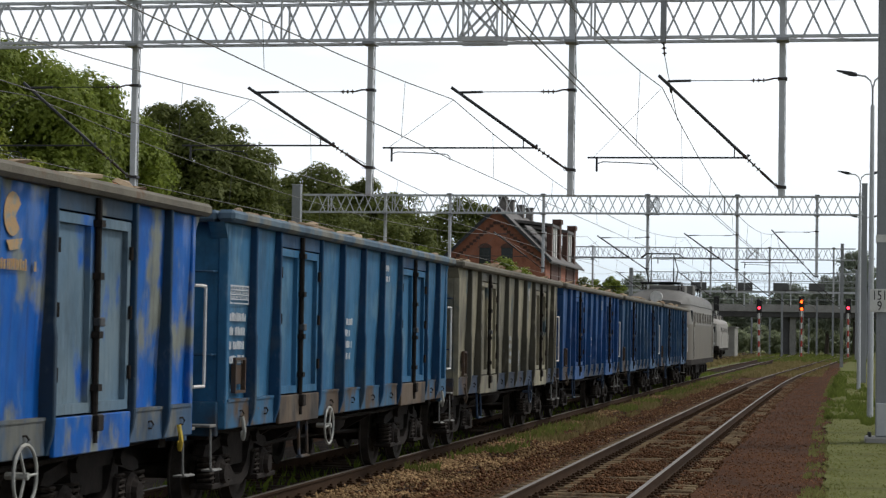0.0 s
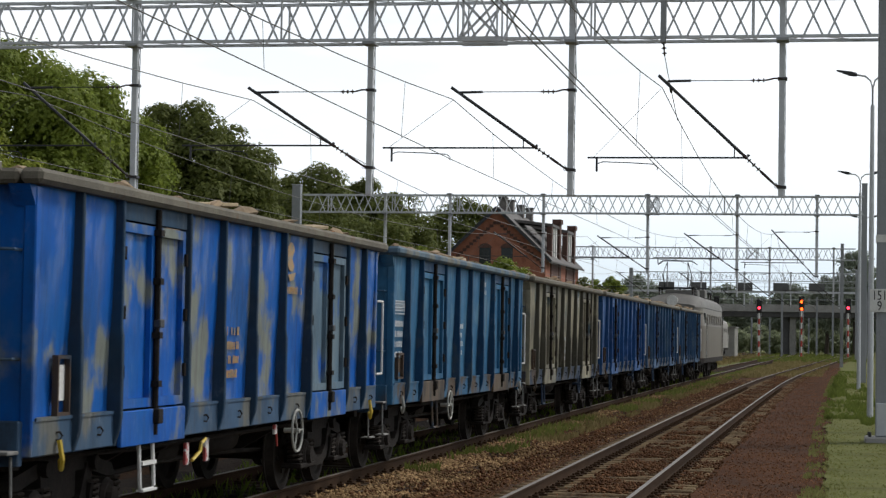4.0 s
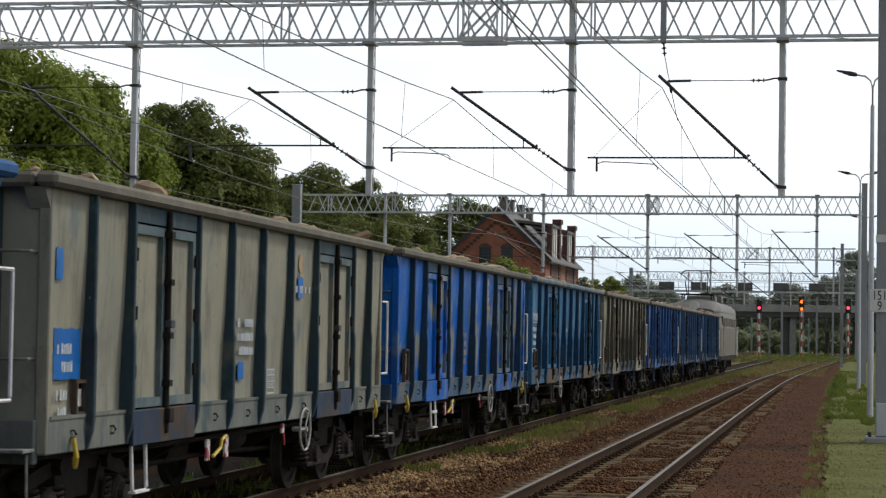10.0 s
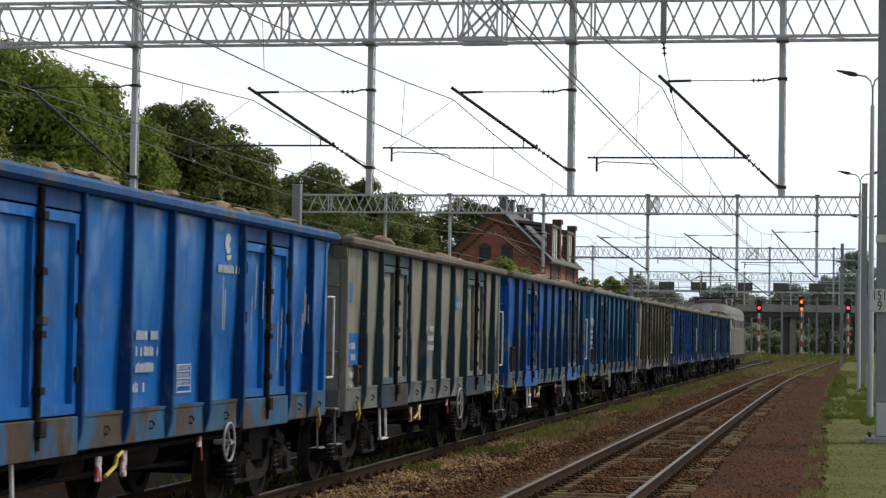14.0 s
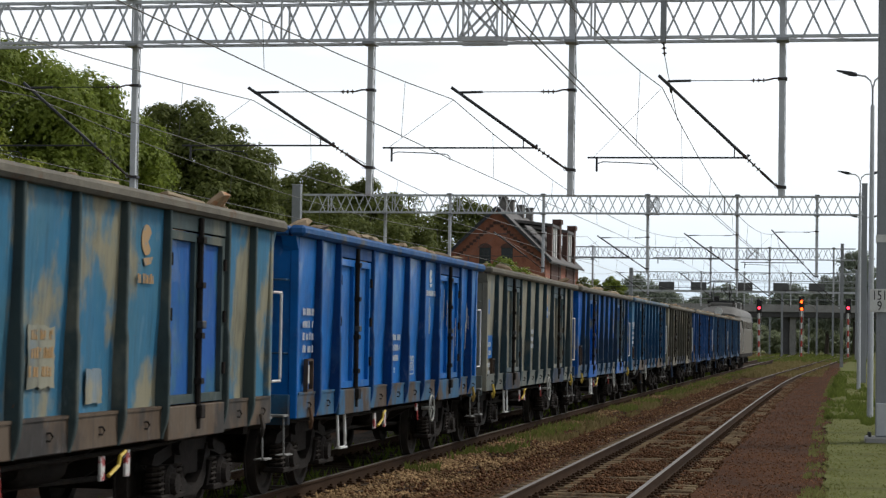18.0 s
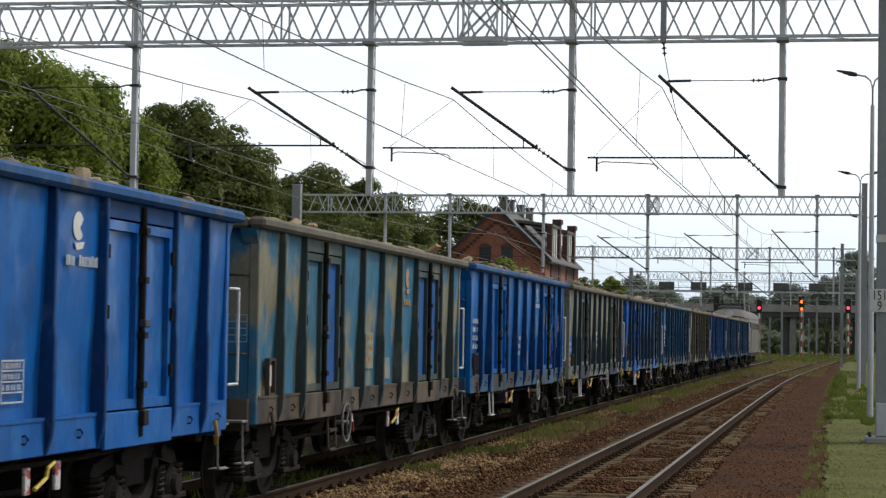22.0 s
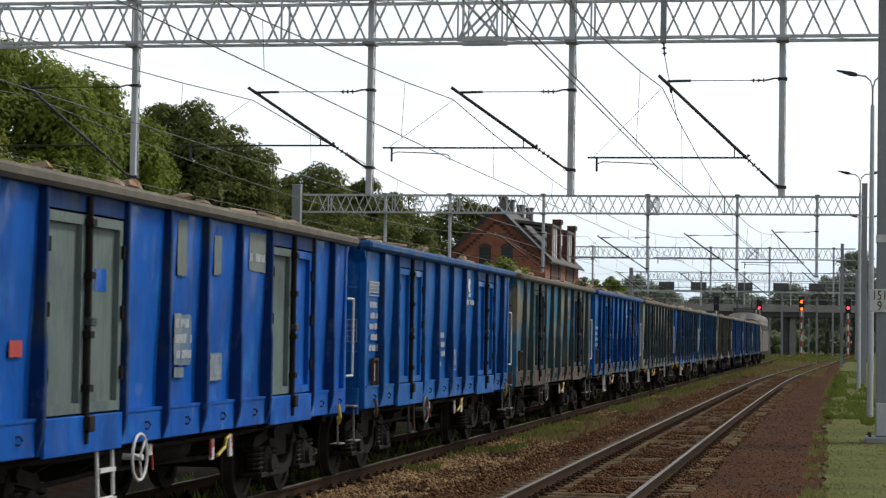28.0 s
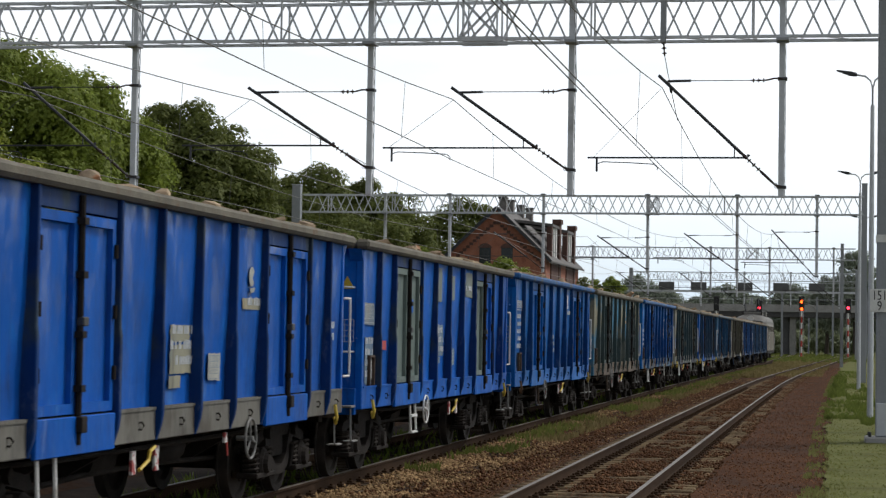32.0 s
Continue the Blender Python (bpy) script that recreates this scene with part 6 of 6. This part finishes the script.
signal(-14.8, 280.0, 7.7, [LAMP_OFF, LAMP_OFF, LAMP_OFF, LAMP_OFF], "dark unlit signal on a striped mast")
signal(-9.22, 280.0, 7.45, [LAMP_OFF, LAMP_OFF, LAMP_RED, LAMP_OFF], "signal on a red and white striped mast showing red")
signal(-3.74, 280.0, 7.85, [LAMP_OFF, LAMP_AMBER, LAMP_OFF, LAMP_AMBER], "signal on a striped mast with two lit amber lamps")
signal(2.24, 280.0, 7.6, [LAMP_OFF, LAMP_OFF, LAMP_RED, LAMP_OFF], "signal on a red and white striped mast showing red")

for i, (fx, fy, ft) in enumerate(((-3.3, 330.0, 9.0), (-1.9, 300.0, 8.5), (-9.5, 340.0, 9.0), (0.3, 296.0, 8.6), (-6.0, 268.0, 8.4), (-12.0, 330.0, 9.0))):
    fm = thing("catenary_mast", "slim grey mast standing near the bridge", "mast", pose(fx, fy, GROUND - 0.05), "masts near the bridge")
    part("mast", Geo().box(-0.13, 0.13, -0.13, 0.13, 0, ft, 0.01), MASTGREY, fm)
    part("arm", Geo().bar((0, 0, ft - 1.2), (-2.2, 0, ft - 0.6), 0.07, 0.07), DARKSTEEL, fm)
hut = thing("relay_hut", "plain grey concrete hut beside the far tracks", "hut")
part("wall", Geo().box(-13.6, -11.6, 262.5, 272, GROUND - 0.1, 3.4, 0.03), HUTGREY, hut)
part("roof", Geo().box(-13.7, -11.5, 262.3, 272.2, 3.4, 3.55, 0.02), HUTGREY, hut)

# ---- platform lamps ----
def street_lamp(x, y, top):
    t = thing("street_lamp", "tall grey lamp post with two curved arms", "street lamp", pose(x, y, -0.08), "lamp posts along the track")
    part("post", Geo().tube([(0, 0, 0), (0, 0, top * 0.55), (0, 0, top - 0.9)], [0.085, 0.07, 0.055], 10), GALV, t, smooth=True)
    for sx in (-1, 1):
        arm = part("arm", Geo().tube([(0, 0, top - 0.95), (0, 0, top - 0.45), (sx * 0.06, 0, top - 0.22), (sx * 0.2, 0, top - 0.1), (sx * 0.45, 0, top - 0.06)], 0.028, 8), GALV, t, smooth=True)
        g = Geo()
        g.prism([(sx * 0.42, top - 0.10), (sx * 0.6, top - 0.09), (sx * 0.98, top + 0.05), (sx * 0.97, top + 0.075), (sx * 0.6, top + 0.03), (sx * 0.42, top - 0.02)], -0.09, 0.09, "y")
        part("lamp_head", g, DARKSTEEL, arm)
    return t


street_lamp(1.08, 59.0, 9.47), street_lamp(1.22, 94.0, 9.47), street_lamp(1.92, 128.0, 9.55)

# ---- kilometre sign on the nearest mast ----
def text_part(body, x, y, z, size, parent):
    cu = bpy.data.curves.new("figures", "FONT")
    cu.body, cu.size, cu.align_x, cu.extrude = body, size, "CENTER", 0.002
    tmp = bpy.data.objects.new("figures", cu)
    scene.collection.objects.link(tmp)
    me = bpy.data.meshes.new_from_object(tmp.evaluated_get(bpy.context.evaluated_depsgraph_get()))
    bpy.data.objects.remove(tmp)
    me.materials.clear()
    me.materials.append(BLACK)
    o = part("figures", me, None, parent, "black figures")
    o.matrix_local = pose(x, y, z, 90, 0, 0) @ Matrix.Diagonal((0.74, 1, 1, 1))
    return o


sign = thing("kilometre_sign", "white enamel kilometre plate with black figures on the mast", "sign")
part("plate", Geo().box(0.80, 1.32, 45.0, 45.04, 2.62, 3.10, 0.005), WHITE, sign)
text_part("151", 1.0, 44.995, 2.875, 0.28, sign)
text_part("9", 1.0, 44.995, 2.655, 0.28, sign)
sheet = thing("mast_band", "white painted band round the mast", "marker band")
part("band", Geo().box(0.925, 1.435, 45.04, 45.56, 4.08, 4.24), WHITE, sheet)
shoe = thing("mast_foundation", "concrete mast foundation with dark bolts and cover", "foundation")
part("block", Geo().box(0.72, 1.65, 44.85, 45.75, -0.35, 0.02, 0.03), CONCRETE, shoe)
for bx in (0.82, 1.54):
    for by in (44.95, 45.65):
        part("bolt", Geo().tube([(bx, by, 0.02), (bx, by, 0.10)], 0.035, 6), DARKSTEEL, shoe)
part("cover", Geo().box(0.95, 1.41, 45.0, 45.06, 0.04, 0.72, 0.01), GALV, shoe, "grey earthing cover plate")


# ---- loose stones and plants on the ground ----
BED_X = (-9.0, -6.29, -5.89, -5.6, -5.3, -4.97, -4.57, -1.87, -1.47)      # surface of the ballast across the two tracks
BED_Z = (-0.20, -0.20, -0.24, -0.27, -0.27, -0.24, -0.222, -0.222, -0.24)


def stones(name, count, x0, x1, y0, y1, z, size, material, label, seed, clump=None):
    rng = np.random.default_rng(seed)
    y = y0 + (y1 - y0) * rng.random(count) ** 1.5
    x = rng.uniform(x0, x1, count) + np.array([bend(v) for v in y])
    if clump is not None:
        keep = np.array([noise.noise(Vector((a * 1.1, v * 0.5, seed))) + 0.6 * noise.noise(Vector((a * 3.1, v * 1.6, seed))) for a, v in zip(x, y)]) > clump
        x, y = x[keep], y[keep]
        count = len(x)
    zz = np.interp(x - np.array([bend(v) for v in y]), BED_X, BED_Z) if z is None else z
    c = np.stack([x, y, zz + rng.uniform(-0.01, 0.025, count)], 1)
    base = np.array([(1, 0, 0), (-1, 0, 0), (0, 1, 0), (0, -1, 0), (0, 0, 1), (0, 0, -1)], float)
    s = size * rng.uniform(0.5, 1.3, (count, 1, 1))
    v = base[None] * s * rng.uniform(0.6, 1.3, (count, 6, 1)) + rng.normal(size=(count, 6, 3)) * s * 0.22
    a = rng.uniform(0, 6.28, count)
    ca, sa = np.cos(a)[:, None], np.sin(a)[:, None]
    v = np.stack([v[:, :, 0] * ca - v[:, :, 1] * sa, v[:, :, 0] * sa + v[:, :, 1] * ca, v[:, :, 2] * 0.75], 2) + c[:, None, :]
    tri = np.array([(0, 2, 4), (2, 1, 4), (1, 3, 4), (3, 0, 4), (2, 0, 5), (1, 2, 5), (3, 1, 5), (0, 3, 5)])
    f = (tri[None] + (np.arange(count) * 6)[:, None, None]).reshape(-1, 3)
    return tagged(part(name, quick_mesh(name, v.reshape(-1, 3), f, material), None), label, "ballast", kind="stuff")


STONE_MIX = leafy("stone_mix", (0.062, 0.027, 0.013), (0.21, 0.105, 0.052), 0.95, 0.0)
GRAVEL_MIX = leafy("gravel_mix", (0.095, 0.042, 0.020), (0.27, 0.135, 0.072), 0.95, 0.0)
SHOULDER_MIX = leafy("shoulder_mix", (0.085, 0.046, 0.021), (0.44, 0.295, 0.150), 0.95, 0.0)
stones("ballast_stones", 40000, -6.8, -1.5, 22, 110, None, 0.03, STONE_MIX, "loose rust-brown ballast stones round the sleepers", 5)
stones("scattered_stones", 26000, -3.65, -2.68, 22, 150, -0.178, 0.026, STONE_MIX, "brown ballast stones spilled over the sleepers", 15, clump=-0.03)
stones("edge_stones", 12000, -2.42, -1.75, 22, 150, -0.180, 0.026, STONE_MIX, "brown ballast stones over the sleeper ends", 17, clump=0.03)
stones("tan_stones", 15000, -6.86, -5.55, 22, 46, None, 0.032, SHOULDER_MIX, "pale tan ballast stones beside the rail", 16, clump=-0.06)
stones("shoulder_stones", 20000, -6.86, -6.25, 22, 125, None, 0.034, SHOULDER_MIX, "pale loose ballast stones along the track", 6, clump=-0.25)
stones("stray_stones", 2200, -6.2, -4.4, 30, 120, None, 0.030, SHOULDER_MIX, "few pale stones strewn between the tracks", 18)
stones("gravel_stones", 22000, -1.8, 0.05, 26, 170, -0.149, 0.017, GRAVEL_MIX, "fine reddish gravel stones", 7)


def blades(name, count, x0, x1, y0, y1, z, h, material, label, seed, clump=0.0, follow=True, wide=0.012):
    rng = np.random.default_rng(seed)
    y = y0 + (y1 - y0) * rng.random(count * 2) ** 1.4
    x = rng.uniform(x0, x1, count * 2)
    if clump:
        keep = np.array([noise.noise(Vector((a * 0.9, b * 0.35, seed))) + 0.35 * noise.noise(Vector((a * 3, b * 1.5, seed))) for a, b in zip(x, y)]) > clump - 0.5
        x, y = x[keep], y[keep]
    x, y = x[:count], y[:count]
    n = len(x)
    if follow:
        x = x + np.array([bend(v) for v in y])
    hh = h * rng.uniform(0.4, 1.2, n)
    a = rng.uniform(0, 6.28, n)
    lean = rng.uniform(0.1, 0.6, n) * hh
    w = wide * rng.uniform(0.6, 1.5, n) * (1 + y / 60)
    d = np.stack([np.cos(a), np.sin(a), 0 * a], 1)
    sd = np.stack([np.cos(a * 3 + 1), 0.3 * np.sin(a * 3 + 1), 0 * a], 1) * w[:, None]
    p = np.stack([x, y, np.full(n, z)], 1)
    up = np.array((0, 0, 1.0))
    v = np.stack([p - sd, p + sd, p + d * (lean * 0.4)[:, None] + up * (hh * 0.6)[:, None] + sd * 0.8, p + d * lean[:, None] + up * hh[:, None]], 1).reshape(-1, 3)
    return tagged(part(name, quick_mesh(name, v, np.arange(n * 4).reshape(-1, 4), material), None), label, "grass", kind="stuff")


GRASS_MIX = leafy("grass_mix", (0.11, 0.14, 0.032), (0.21, 0.23, 0.065), 0.8)
WEED_MIX = leafy("weed_mix", (0.10, 0.15, 0.02), (0.22, 0.28, 0.05), 0.75)
DRY_MIX = leafy("dry_mix", (0.16, 0.135, 0.055), (0.31, 0.25, 0.12), 0.9)
VWEED_MIX = leafy("verge_weed_mix", (0.10, 0.13, 0.028), (0.17, 0.205, 0.048), 0.75)
VERGE_MIX = leafy("verge_mix", (0.165, 0.175, 0.058), (0.25, 0.255, 0.098), 0.85, 0.5)
blades("verge_grass", 16000, -0.1, 3.2, 28, 140, -0.11, 0.03, VERGE_MIX, "short green grass on the verge", 1)
for k, (cx, cy, rx, ry, n) in enumerate(((0.35, 66, 0.35, 5, 700), (0.95, 74, 0.3, 6, 800), (0.1, 86, 0.2, 5, 400), (0.7, 96, 0.4, 6, 700), (1.0, 58, 0.15, 2.5, 300), (0.15, 112, 0.2, 8, 400), (0.6, 135, 0.4, 8, 400))):
    blades("verge_weeds", n, cx - 1.6 * rx, cx + 1.6 * rx, cy - 1.6 * ry, cy + 1.6 * ry, -0.11, 0.13 + 0.05 * (k % 3), VWEED_MIX, "tuft of bright tall weeds on the verge", 200 + k, clump=0.52, wide=0.014)
blades("edge_grass", 2600, -0.4, 0.25, 28, 130, -0.14, 0.07, VERGE_MIX, "grass tufts along the gravel edge", 3, clump=0.5)
blades("middle_grass", 5200, -6.72, -5.95, 33, 180, -0.23, 0.17, GRASS_MIX, "green weeds between the two tracks", 4, clump=0.56, wide=0.015)
blades("middle_dry_grass", 7000, -6.8, -5.6, 44, 180, -0.25, 0.14, DRY_MIX, "dry straw-coloured grass between the two tracks", 8, clump=0.45)
blades("under_train_grass", 5000, -9.3, -6.9, 22, 140, -0.28, 0.22, WEED_MIX, "weeds growing between the rails under the train", 9, clump=0.45, wide=0.015)
blades("far_grass", 5000, -26, -10.5, 150, 320, GROUND, 0.35, DRY_MIX, "long dry grass round the far tracks", 10, clump=0.5, wide=0.05)
blades("far_weeds", 3000, -10, 3, 215, 330, GROUND, 0.4, GRASS_MIX, "long green grass round the far tracks", 12, clump=0.5, wide=0.05)

blades("fork_dry_grass", 9000, -6.3, -1.0, 128, 240, -0.34, 0.28, DRY_MIX, "dry grass where the two tracks part", 14, clump=0.3, wide=0.035)


# ---- motion ----
SPEED = [(0, 2.096), (4, 2.196), (8, 2.466), (12, 2.692), (16, 2.848), (20, 3.075), (24, 3.224), (28, 3.364), (32, 3.563)]


def rolled(t):
    """Metres that the train has rolled after t seconds."""
    s = 0.0
    for (ta, va), (tb, vb) in zip(SPEED[:-1], SPEED[1:]):
        if t <= ta:
            break
        u = min(t, tb) - ta
        s += va * u + (vb - va) * u * u / (2 * (tb - ta))
    return s


def motions():
    for ob, at, wheelsets in MOVERS:
        rows = []
        for k in range(0, 33):
            y = at + rolled(k)
            rows.append((k, pose(T2 + bend(y), y, 0, 0, 0, heading(y))))
        walk(ob, rows)
        for w, (x, y, z) in wheelsets:
            rows = []
            for k in range(0, 193):
                t = k / 6.0
                rows.append((t, Matrix.Translation((x, y, z)) @ Matrix.Rotation(-rolled(t) / 0.46, 4, "X")))
            walk(w, rows)


motions()
